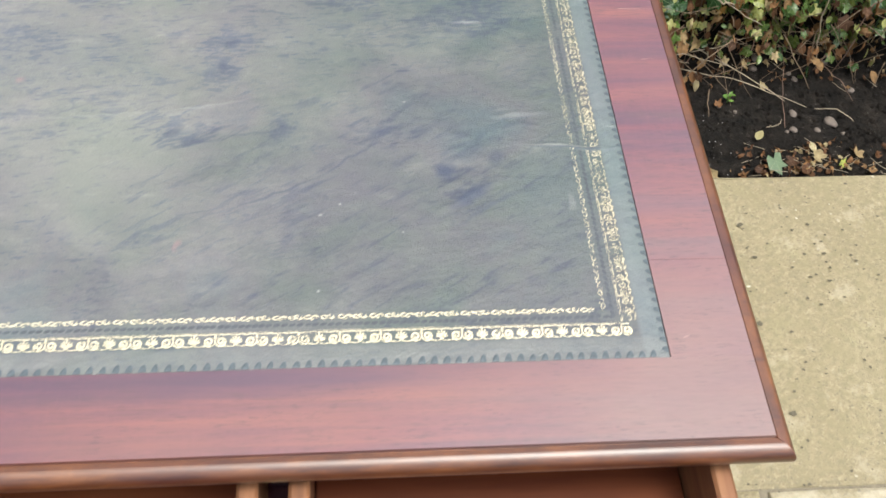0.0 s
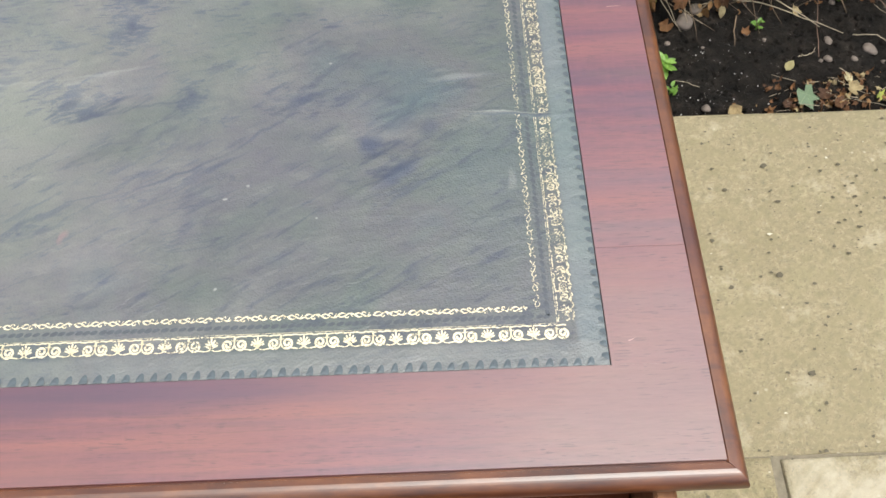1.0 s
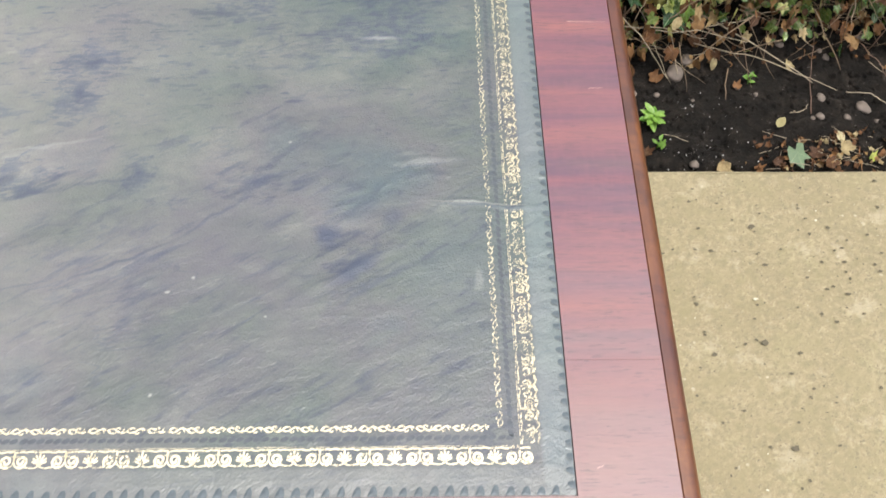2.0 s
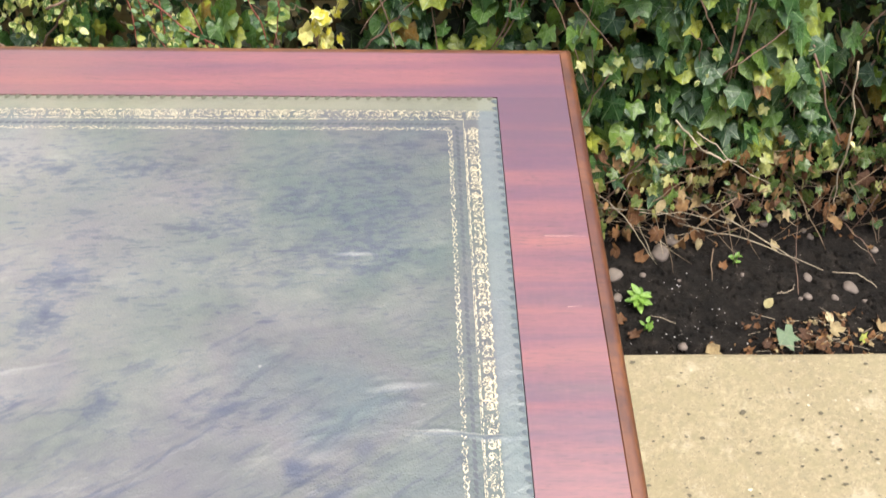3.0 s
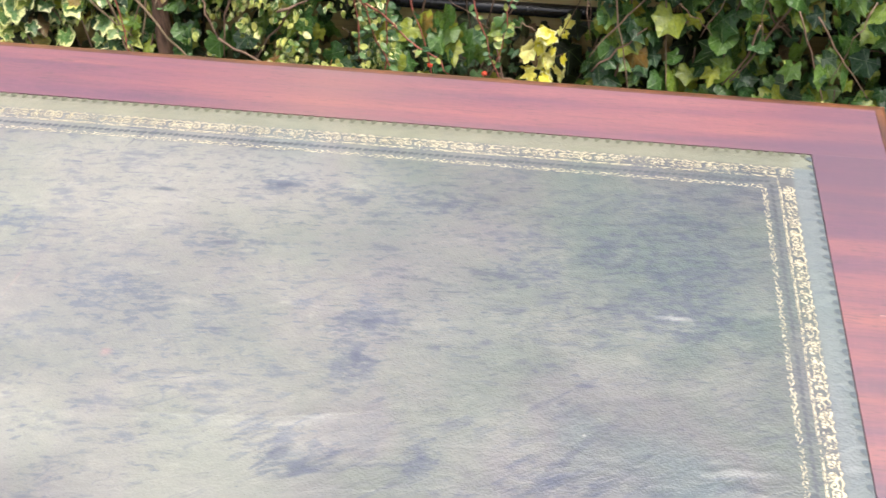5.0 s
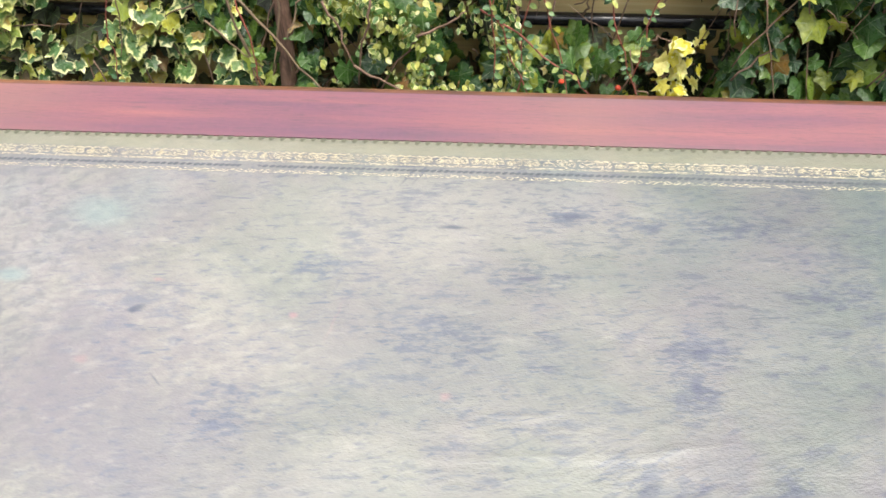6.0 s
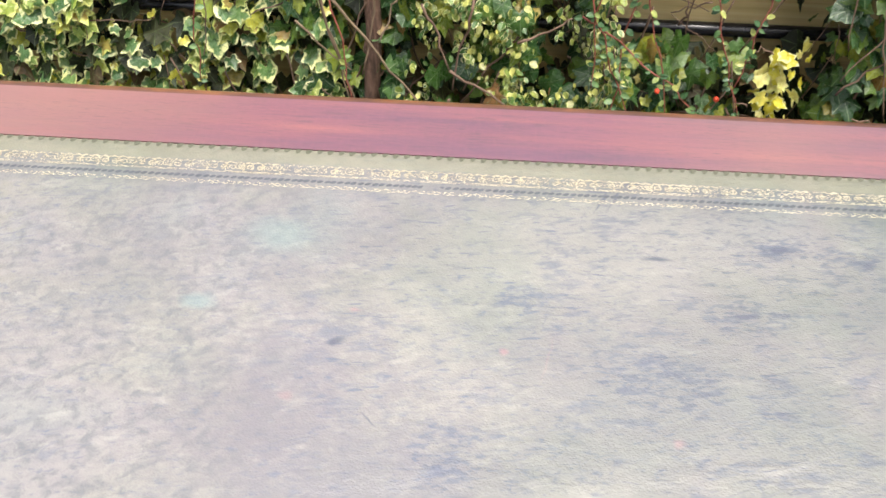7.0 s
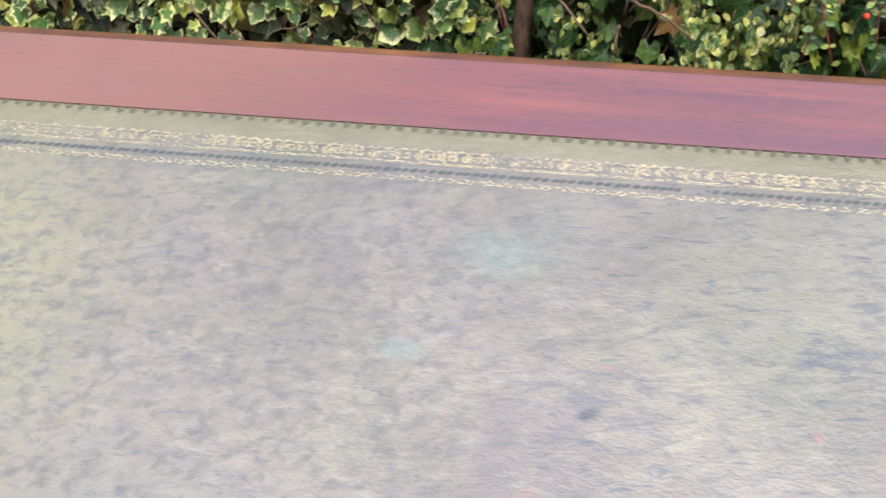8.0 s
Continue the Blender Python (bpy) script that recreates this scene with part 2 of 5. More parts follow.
    corner = m.ramp(m.math("ADD", away(o, -0.30, 0.28, 0.30, 0.17), m.math("MULTIPLY", m.math("SUBTRACT", cloud, 0.5), 1.2)), (0.75, 1.0), (1.10, 0.0))
    stroke = m.mix(corner, along, slant)
    patch = m.noise(m.coords(shift=(1, 4, 0)), 9, 3, 0.55)
    thick = m.math("ADD", stroke, m.math("MULTIPLY", m.math("SUBTRACT", patch, 0.5), 0.30))
    c = m.mix(m.math("MULTIPLY", m.ramp(thick, (0.543, 0.0), (0.60, 0.50), (0.69, 1.0)), m.math("SUBTRACT", m.ramp(corner, (0.0, 0.72), (1.0, 0.62)), m.math("ADD", m.math("MULTIPLY", worn_sheen, 0.12), m.math("MULTIPLY", far, 0.30)))), c, ink)
    # clusters where the dye stays thickest
    lump = m.noise(m.coords((92, 240, 80), 5, shift=(8, 3, 0)), 1.0, 5, 0.62, 0.3)
    reach = m.math("ADD", m.mix(m.math("MULTIPLY", corner, 0.5), lump, slant), m.ramp(nearest(CLUSTERS), (0.0, 0.15), (0.8, 0.11), (1.6, 0.0)))
    c = m.mix(m.math("MULTIPLY", m.ramp(reach, (0.59, 0.0), (0.632, 0.62), (0.70, 1.0)), m.ramp(mott, (0.34, 0.95), (0.60, 0.50))), c, ink)
    # short dark dashes drawn along the hide towards the back
    dash = m.noise(m.coords((46, 330, 60), 3, shift=(3, 3, 0)), 1.0, 2, 0.5, 0.4)
    dash = m.math("MULTIPLY", m.ramp(dash, (0.655, 0.0), (0.70, 1.0)), m.ramp(m.math("ADD", py, m.math("MULTIPLY", patch, 0.25)), (0.46, 0.0), (0.58, 1.0)))
    c = m.mix(m.math("MULTIPLY", m.math("MULTIPLY", dash, 0.8), m.math("SUBTRACT", 1.0, far)), c, ink)
    blotch = m.noise(m.coords((78, 100, 70), 30, shift=(4, 4, 0)), 1.0, 5, 0.66, 0.4)
    c = m.mix(m.math("MULTIPLY", m.math("MULTIPLY", m.ramp(blotch, (0.49, 0.0), (0.65, 1.0)), far), 0.78), c, (0.094, 0.096, 0.107))
    pale = m.ramp(m.noise(m.coords((30, 72, 30), 12, shift=(5, 5, 0)), 1.0, 5, 0.66, 0.3), (0.57, 0.0), (0.72, 1.0))
    c = m.mix(m.math("MULTIPLY", pale, 0.26), c, m.mix(worn_sheen, (0.19, 0.195, 0.16), (0.40, 0.39, 0.32)))
    c = m.mix(m.math("MULTIPLY", m.ramp(fine, (0.45, 0.0), (0.7, 1.0)), 0.22), c, m.mix(worn_sheen, (0.05, 0.055, 0.055), (0.14, 0.15, 0.14)))
    # thin creases in patches, their bottoms darkened for shade
    line = m.math("ABSOLUTE", m.math("SUBTRACT", m.noise(m.coords((11, 44, 30), 17, shift=(4, 6, 0)), 1.0, 3, 0.6, 0.5), 0.5))
    line = m.math("MULTIPLY", m.ramp(line, (0.0, 1.0), (0.014, 0.0)), m.ramp(m.noise(m.coords((14, 24, 14), shift=(8, 8, 0)), 1.0, 3, 0.6), (0.47, 0.0), (0.60, 1.0)))
    c = m.mix(m.math("MULTIPLY", line, 0.48), c, ink)
    # stains, and the painted dark and lit sides of creases, each at its place, with ragged outlines
    ragged = m.t.nodes.new("ShaderNodeTexNoise")
    m.link(o, ragged.inputs["Vector"])
    ragged.inputs["Scale"].default_value = 70
    push = m.t.nodes.new("ShaderNodeVectorMath")
    push.operation = "MULTIPLY_ADD"
    m.link(ragged.outputs["Color"], push.inputs[0])
    push.inputs[1].default_value = (0.010, 0.008, 0.0)
    m.link(o, push.inputs[2])
    back_ = m.t.nodes.new("ShaderNodeVectorMath")
    back_.operation = "SUBTRACT"
    m.link(push.outputs[0], back_.inputs[0])
    back_.inputs[1].default_value = (0.005, 0.004, 0.0)
    dyes = {"ink": (0.026, 0.036, 0.066), "teal": (0.15, 0.25, 0.235), "pink": (0.30, 0.15, 0.15), "pale": (0.30, 0.30, 0.27)}
    for dye, spots in {"ink": INK_SPOTS + INK_AND_CREASE_SHADE, **SPOTS_AND_CREASE_LIGHT}.items():
        for x, y, rx, ry, turn, much in spots:
            c = m.mix(m.ramp(away(back_.outputs[0], x, y, rx, ry, turn), (0.35, much), (1.0, 0.0)), c, dyes[dye])
    # the plain strip outside the gilt band: edge glare painted paler blue-green, olive at the back
    rim = m.ramp(m.math("MULTIPLY", m.math("SUBTRACT", -0.100, px), 10), (0.185, 0.45), (0.215, 0.0))
    c = m.mix(rim, c, m.mix(mott, (0.098, 0.128, 0.132), (0.210, 0.240, 0.240)))
    fore = m.ramp(m.math("MULTIPLY", m.math("SUBTRACT", py, 0.100), 10), (0.185, 0.5), (0.215, 0.0))
    c = m.mix(fore, c, m.mix(mott, (0.105, 0.112, 0.108), (0.200, 0.200, 0.186)))
    back = m.ramp(m.math("MULTIPLY", m.math("SUBTRACT", 0.700, py), 10), (0.185, 0.55), (0.215, 0.0))
    c = m.mix(back, c, m.mix(m.noise(o, 60, 5, 0.7), (0.130, 0.126, 0.060), (0.235, 0.224, 0.140)))
    m.colour(c)
    m.rough(m.ramp(m.noise(m.coords((3, 6, 3)), 4, 5, 0.65), (0.3, 0.32), (0.7, 0.5)))
    # relief: soft wrinkles, slanting ones by the front corner, pleats across the edge strip, pebbled grain
    wr = m.noise(m.coords((30, 56, 30), 6, shift=(2, 0, 0)), 1.0, 4, 0.58, 0.6)
    cross = m.noise(m.coords((22, 84, 30), 34, shift=(7, 2, 0)), 1.0, 3, 0.55, 0.6)
    small = m.noise(m.coords((95, 190, 95), 8), 1.0, 4, 0.6, 0.6)
    inside = m.math("MINIMUM", m.math("SUBTRACT", -0.100, px), m.math("MINIMUM", m.math("SUBTRACT", py, 0.100), m.math("SUBTRACT", 0.700, py)))
    strip = m.ramp(m.math("MULTIPLY", inside, 10), (0.0, 1.0), (0.12, 0.8), (0.22, 0.0))
    pleat = m.math("MULTIPLY", m.noise(m.coords((75, 75, 10), shift=(1, 9, 0)), 1.0, 3, 0.5, 0.3), strip)
    grain = m.cells(m.coords((1, 1.25, 1), 25), 520)
    pebble = m.noise(m.coords((1, 1.4, 1), 30), 420, 3, 0.6, 0.4)
    m.bump((wr, 0.36, 0.004), (m.math("MULTIPLY", cross, corner), 0.18, 0.004), (pleat, 0.40, 0.004), (line, -0.35, 0.0012), (small, 0.20, 0.0014), (pebble, 0.40, 0.0008), (grain, 0.40, 0.0006))
    return m.m


# x, y, half length, half width, colour and strength of the broad dye and sheen tints
DYE_AND_SHEEN = [(-1.330, 0.530, 0.17, 0.25, (0.262, 0.258, 0.148), 0.66), (-0.640, 0.610, 0.22, 0.09, (0.225, 0.220, 0.190), 0.45), (-0.940, 0.420, 0.12, 0.11, (0.128, 0.115, 0.128), 0.65), (-0.680, 0.470, 0.19, 0.10, (0.145, 0.135, 0.144), 0.42), (-0.440, 0.520, 0.10, 0.12, (0.135, 0.125, 0.130), 0.45), (-0.700, 0.350, 0.09, 0.05, (0.205, 0.218, 0.180), 0.40), (-0.860, 0.365, 0.13, 0.08, (0.130, 0.126, 0.138), 0.60),
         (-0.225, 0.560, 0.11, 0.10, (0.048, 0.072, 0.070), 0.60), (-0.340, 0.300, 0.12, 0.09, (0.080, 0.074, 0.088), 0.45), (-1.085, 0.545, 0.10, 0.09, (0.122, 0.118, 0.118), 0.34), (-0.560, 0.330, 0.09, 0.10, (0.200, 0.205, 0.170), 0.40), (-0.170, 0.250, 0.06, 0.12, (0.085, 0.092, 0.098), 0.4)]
# x, y, half length, half width of the clusters of dye
CLUSTERS = [(-0.225, 0.610, 0.05, 0.035), (-0.215, 0.555, 0.05, 0.03), (-0.225, 0.505, 0.045, 0.03), (-0.275, 0.560, 0.03, 0.025), (-0.350, 0.531, 0.035, 0.018), (-0.459, 0.470, 0.035, 0.022), (-0.468, 0.432, 0.022, 0.035),
            (-0.505, 0.352, 0.045, 0.025), (-0.408, 0.357, 0.015, 0.025), (-0.322, 0.346, 0.04, 0.022), (-0.427, 0.602, 0.045, 0.016), (-0.504, 0.601, 0.03, 0.014), (-0.558, 0.610, 0.035, 0.014), (-0.810, 0.401, 0.03, 0.028),
            (-0.758, 0.542, 0.025, 0.018), (-0.588, 0.538, 0.04, 0.018), (-0.250, 0.285, 0.03, 0.022), (-0.660, 0.470, 0.05, 0.03)]
# stains, and painted shade and light along creases: x, y, half length, half width, turn, strength
INK_SPOTS = [(-0.264, 0.299, 0.012, 0.011, 0, 0.85), (-0.243, 0.270, 0.028, 0.009, 38, 0.75), (-0.217, 0.315, 0.010, 0.012, 0, 0.5), (-0.319, 0.346, 0.018, 0.006, 32, 0.5), (-0.461, 0.470, 0.012, 0.008, 20, 0.5),
             (-0.466, 0.436, 0.006, 0.012, 0, 0.5), (-0.505, 0.352, 0.014, 0.006, 30, 0.65), (-0.486, 0.339, 0.014, 0.006, 25, 0.65), (-0.408, 0.357, 0.006, 0.010, 0, 0.55), (-0.655, 0.592, 0.016, 0.003, -3, 0.8),
             (-0.556, 0.609, 0.018, 0.005, 0, 0.65), (-0.424, 0.600, 0.018, 0.004, 0, 0.5), (-0.900, 0.492, 0.010, 0.005, 10, 0.75)]
INK_AND_CREASE_SHADE = [(-0.697, 0.655, 0.020, 0.0016, 65, 0.75), (-0.685, 0.658, 0.020, 0.0016, 62, 0.75), (-0.868, 0.425, 0.010, 0.0012, -40, 0.6), (-0.412, 0.2765, 0.050, 0.0020, 25, 0.60), (-0.349, 0.316, 0.040, 0.0020, 38, 0.55), (-0.486, 0.336, 0.030, 0.0030, 14, 0.55), (-0.468, 0.352, 0.022, 0.0026, 26, 0.50), (-0.430, 0.349, 0.040, 0.0018, 8, 0.45), (-0.228, 0.258, 0.040, 0.0032, 36, 0.50),
             (-0.311, 0.489, 0.043, 0.0013, 25, 0.45), (-0.150, 0.3255, 0.046, 0.0012, -4, 0.55), (-0.200, 0.363, 0.030, 0.0014, 8, 0.40), (-0.478, 0.257, 0.028, 0.0012, 14, 0.35), (-0.247, 0.271, 0.050, 0.0014, 31, 0.35)]
SPOTS_AND_CREASE_LIGHT = {"teal": [(-0.962, 0.598, 0.034, 0.022, -10, 0.22), (-1.012, 0.523, 0.018, 0.010, 0, 0.35)],
               "pink": [(-0.775, 0.491, 0.004, 0.004, 0, 0.5), (-0.650, 0.421, 0.006, 0.005, 0, 0.35), (-0.891, 0.523, 0.005, 0.003, 0, 0.4), (-0.931, 0.442, 0.008, 0.005, 0, 0.25), (-0.491, 0.221, 0.003, 0.009, -20, 0.35), (-0.742, 0.487, 0.030, 0.0012, 72, 0.18)],
               "pale": [(-0.228, 0.499, 0.020, 0.003, -3, 0.5), (-0.190, 0.368, 0.030, 0.005, 6, 0.22), (-0.155, 0.262, 0.005, 0.012, 0, 0.28), (-0.150, 0.3280, 0.046, 0.0012, -4, 0.5), (-0.477, 0.384, 0.050, 0.0022, 13, 0.22), (-0.557, 0.3745, 0.10, 0.0018, 5, 0.16), (-0.373, 0.253, 0.0022, 0.0016, 0, 0.8), (-0.356, 0.263, 0.0018, 0.0022, 0, 0.7), (-0.305, 0.231, 0.0014, 0.0014, 0, 0.7), (-0.375, 0.172, 0.0014, 0.0020, 0, 0.8), (-0.297, 0.387, 0.0016, 0.0014, 0, 0.7)]}
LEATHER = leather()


def tooling():
    return plain("tooled_leather", (0.070, 0.086, 0.096), 0.45, 0.5, 260)


TOOLED = tooling()
OLIVE = plain("tooled_olive_leather", (0.086, 0.088, 0.056), 0.5, 0.4, 300)
BLIND = plain("blind_tooled_leather", (0.066, 0.074, 0.084), 0.45, 0.5, 260)


def gold(name, keep, bright=1.0):
    """Gold leaf, rubbed away in patches."""
    m = Mat(name, 0.42, 0.7)
    g = m.t.nodes.new("ShaderNodeNewGeometry").outputs["Position"]
    n = m.noise(g, 620, 3, 0.65)
    big = m.noise(g, 26, 3, 0.6)
    m.colour(m.mix(n, (0.74 * bright, 0.58 * bright, 0.31 * bright), (1.0 * bright, 0.94 * bright, 0.74 * bright)))
    m.bump((n, 0.5, 0.0006))
    clear = m.t.nodes.new("ShaderNodeBsdfTransparent")
    mixer = m.t.nodes.new("ShaderNodeMixShader")
    f = m.math("ADD", m.math("MULTIPLY", n, 0.72), m.math("MULTIPLY", big, 0.28))
    m.link(m.ramp(f, (keep, 0.0), (keep + 0.05, 1.0)), mixer.inputs[0])
    m.link(clear.outputs[0], mixer.inputs[1])
    m.link(m.b.outputs[0], mixer.inputs[2])
    m.link(mixer.outputs[0], m.t.nodes["Material Output"].inputs["Surface"])
    return m.m


GOLD = gold("gold_leaf", 0.395)
WORN_GOLD = gold("worn_gold_leaf", 0.455, 0.80)
FAINT_GOLD = gold("faint_gold_leaf", 0.455, 0.74)


def concrete(name, lime=0.0):
    """Worn buff concrete with stones in its face; lime: how much of it is bleached in patches."""
    m = Mat(name, 0.9, spec=0.2)
    o = m.coords(source="Object")
    r = m.rand(False)
    cloud = m.noise(o, 5, 5, 0.65)
    fine = m.noise(o, 190, 4, 0.7)
    c = m.ramp(cloud, (0.3, (0.165, 0.133, 0.071)), (0.55, (0.228, 0.188, 0.108)), (0.75, (0.278, 0.233, 0.143)))
    c = m.mix(m.math("MULTIPLY", m.ramp(fine, (0.40, 0.0), (0.68, 1.0)), 0.6), c, (0.228, 0.189, 0.114))
    sand = m.noise(o, 520, 3, 0.7)
    c = m.mix(m.math("MULTIPLY", m.ramp(sand, (0.5, 0.0), (0.7, 1.0)), 0.5), c, (0.338, 0.290, 0.189))
    moss = m.ramp(m.noise(o, 11, 5, 0.7), (0.55, 0.0), (0.75, 1.0))
    c = m.mix(m.math("MULTIPLY", moss, 0.4), c, (0.219, 0.217, 0.098))
    speck = m.ramp(m.noise(m.coords((1, 1.3, 1), 20), 170, 3, 0.6, 0.8), (0.585, 0.0), (0.635, 1.0))
    c = m.mix(m.math("MULTIPLY", speck, 0.8), c, (0.088, 0.079, 0.057))
    stone = m.noise(m.coords((1, 1.2, 1), 30, shift=(3, 8, 0)), 95, 5, 0.72, 0.6)
    c = m.mix(m.math("MULTIPLY", m.ramp(stone, (0.49, 0.0), (0.60, 1.0)), 0.75), c, (0.156, 0.135, 0.079))
    c = m.mix(m.math("MULTIPLY", m.ramp(stone, (0.36, 1.0), (0.45, 0.0)), 0.65), c, (0.325, 0.278, 0.168))
    patch = m.noise(m.coords(shift=(7, 5, 0)), 16, 5, 0.68)
    c = m.mix(m.math("MULTIPLY", m.ramp(patch, (0.50, 0.0), (0.66, 1.0)), 0.65), c, (0.203, 0.173, 0.095))
    c = m.mix(m.math("MULTIPLY", m.ramp(patch, (0.34, 1.0), (0.44, 0.0)), 0.45), c, (0.388, 0.342, 0.238))
    blot = m.noise(m.coords(shift=(2, 5, 0)), 34, 4, 0.6)
    c = m.mix(m.math("MULTIPLY", m.ramp(blot, (0.5, 0.0), (0.70, 1.0)), 0.65), c, (0.179, 0.155, 0.080))
    pale = m.math("MULTIPLY", m.ramp(m.cells(m.coords(shift=(4, 1, 0)), 70), (0.18, 1.0), (0.30, 0.0)), m.ramp(m.noise(m.coords(shift=(9, 1, 0)), 30, 2), (0.64, 0.0), (0.70, 1.0)))
    c = m.mix(m.math("MULTIPLY", pale, 0.6), c, (0.506, 0.459, 0.356))
    c = m.mix(m.math("MULTIPLY", r, 0.30), c, (0.372, 0.322, 0.235))
    if lime:
        bleach = m.noise(m.coords(shift=(3, 3, 0)), 13, 5, 0.7, 0.4)
        c = m.mix(m.math("MULTIPLY", m.ramp(bleach, (0.42, 0.25), (0.62, 1.0)), lime), c, (0.485, 0.435, 0.339))
    m.colour(c)
    m.bump((fine, 0.5, 0.002), (cloud, 0.3, 0.006), (speck, -0.4, 0.001))
    return m.m


CONCRETE, PALE_CONCRETE = concrete("concrete"), concrete("bleached_concrete", 0.6)
MORTAR = plain("joint_mortar", (0.175, 0.150, 0.105), 0.95, 0.5, 120)


def soil():
    m = Mat("damp_soil", 0.95, spec=0.25)
    o = m.coords()
    a, b = m.noise(o, 30, 6, 0.7), m.noise(o, 160, 5, 0.7)
    c = m.ramp(a, (0.34, (0.005, 0.004, 0.003)), (0.52, (0.013, 0.010, 0.0075)), (0.7, (0.032, 0.025, 0.019)))
    grit = m.math("MULTIPLY", m.ramp(m.cells(o, 210), (0.15, 1.0), (0.22, 0.0)), m.ramp(m.noise(o, 60, 2), (0.60, 0.0), (0.66, 1.0)))
    m.colour(m.mix(m.math("MULTIPLY", grit, 0.7), c, (0.30, 0.27, 0.23)))
    m.bump((a, 0.9, 0.02), (b, 1.0, 0.008))
    return m.m


SOIL = soil()


def leaf_mat(name, island, stops, rim=None, rim_at=0.62, vein=(0.20, 0.30, 0.10), rough=0.22):
    """A leaf: blade colour by chance, paler veins, and for variegated kinds a cream rim. UV: ring, nearness to a vein."""
    m = Mat(name, rough, spec=0.5)
    r = m.rand(island)
    uv = m.t.nodes.new("ShaderNodeSeparateXYZ")
    m.link(m.c.outputs["UV"], uv.inputs[0])
    g = m.t.nodes.new("ShaderNodeNewGeometry").outputs["Position"]
    n = m.noise(g, 90, 4, 0.6)
    c = m.ramp(r, *stops)
    c = m.mix(m.math("MULTIPLY", m.ramp(n, (0.35, 0.0), (0.7, 1.0)), 0.6), c, tuple(v * 0.7 for v in stops[0][1]))
    spots = m.noise(g, 210, 3, 0.6)
    c = m.mix(m.math("MULTIPLY", m.ramp(spots, (0.66, 0.0), (0.76, 1.0)), 0.5), c, (0.20, 0.15, 0.06))
    if rim:
        edge = m.math("ADD", uv.outputs[0], m.math("MULTIPLY", m.math("SUBTRACT", m.noise(g, 62, 4), 0.5), 2.2))
        c = m.mix(m.ramp(edge, (rim_at - 0.12, 0.0), (rim_at + 0.12, 1.0)), c, m.mix(r, rim, (rim[0] * 0.9, rim[1] * 0.98, rim[2] * 0.45)))
    v = m.ramp(uv.outputs[1], (0.88, 0.0), (0.97, 1.0))
    c = m.mix(m.math("MULTIPLY", v, 0.55), c, vein)
    m.colour(c)
    m.rough(m.ramp(spots, (0.3, rough - 0.06), (0.7, rough + 0.16)))
    m.bump((m.noise(g, 150, 3), 0.55, 0.004), (n, 0.4, 0.004), (uv.outputs[1], -0.35, 0.002))
    m.b.inputs["Subsurface Weight"].default_value = 0.0
    thin = m.t.nodes.new("ShaderNodeBsdfTranslucent")
    m.link(c, thin.inputs["Color"])
    mixer = m.t.nodes.new("ShaderNodeMixShader")
    mixer.inputs[0].default_value = 0.32
    m.link(m.b.outputs[0], mixer.inputs[1])
    m.link(thin.outputs[0], mixer.inputs[2])
    m.link(mixer.outputs[0], m.t.nodes["Material Output"].inputs["Surface"])
    return m.m


def leaf_pair(name, *a, **k):
    return leaf_mat(name, False, *a, **k), leaf_mat(name + "_mass", True, *a, **k)


IVY = leaf_pair("ivy_leaf", [(0.0, (0.020, 0.060, 0.020)), (0.30, (0.038, 0.100, 0.026)), (0.58, (0.084, 0.178, 0.034)), (0.82, (0.185, 0.285, 0.042)), (0.95, (0.40, 0.42, 0.052)), (1.0, (0.30, 0.13, 0.045))], vein=(0.34, 0.44, 0.22), rough=0.26)
# ivy darkened in its colour to give shaded depth between the front leaves
SHADED = leaf_pair("shaded_ivy_leaf", [(0.0, (0.014, 0.022, 0.008)), (0.5, (0.026, 0.040, 0.012)), (0.8, (0.056, 0.060, 0.018)), (0.9, (0.12, 0.070, 0.030)), (1.0, (0.20, 0.12, 0.05))], rough=0.5)
VARI = leaf_pair("variegated_ivy_leaf", [(0.0, (0.060, 0.140, 0.045)), (0.35, (0.120, 0.240, 0.075)), (0.62, (0.220, 0.360, 0.090)), (0.82, (0.440, 0.520, 0.080)), (0.93, (0.740, 0.700, 0.085)), (1.0, (0.360, 0.190, 0.070))], rim=(0.84, 0.82, 0.46), rim_at=0.84, vein=(0.30, 0.40, 0.20))
EUON = leaf_pair("euonymus_leaf", [(0.0, (0.050, 0.125, 0.032)), (0.30, (0.130, 0.235, 0.052)), (0.55, (0.340, 0.410, 0.085)), (0.82, (0.660, 0.640, 0.160)), (1.0, (0.800, 0.760, 0.420))], rim=(0.78, 0.74, 0.44), rim_at=0.92, vein=(0.34, 0.40, 0.16))
COTO = leaf_pair("cotoneaster_leaf", [(0.0, (0.040, 0.105, 0.040)), (0.5, (0.085, 0.185, 0.065)), (0.8, (0.200, 0.330, 0.105)), (1.0, (0.620, 0.640, 0.170))], rough=0.22)
YELLOW = leaf_pair("yellow_ivy_leaf", [(0.0, (0.66, 0.60, 0.05)), (0.5, (0.82, 0.72, 0.08)), (1.0, (0.84, 0.79, 0.36))], rim=(0.85, 0.82, 0.52), rim_at=1.05, vein=(0.66, 0.62, 0.2))
DEAD = leaf_pair("dead_leaf", [(0.0, (0.062, 0.026, 0.010)), (0.35, (0.165, 0.072, 0.024)), (0.60, (0.28, 0.135, 0.045)), (0.8, (0.33, 0.20, 0.080)), (1.0, (0.46, 0.38, 0.20))], vein=(0.26, 0.16, 0.08), rough=0.7)
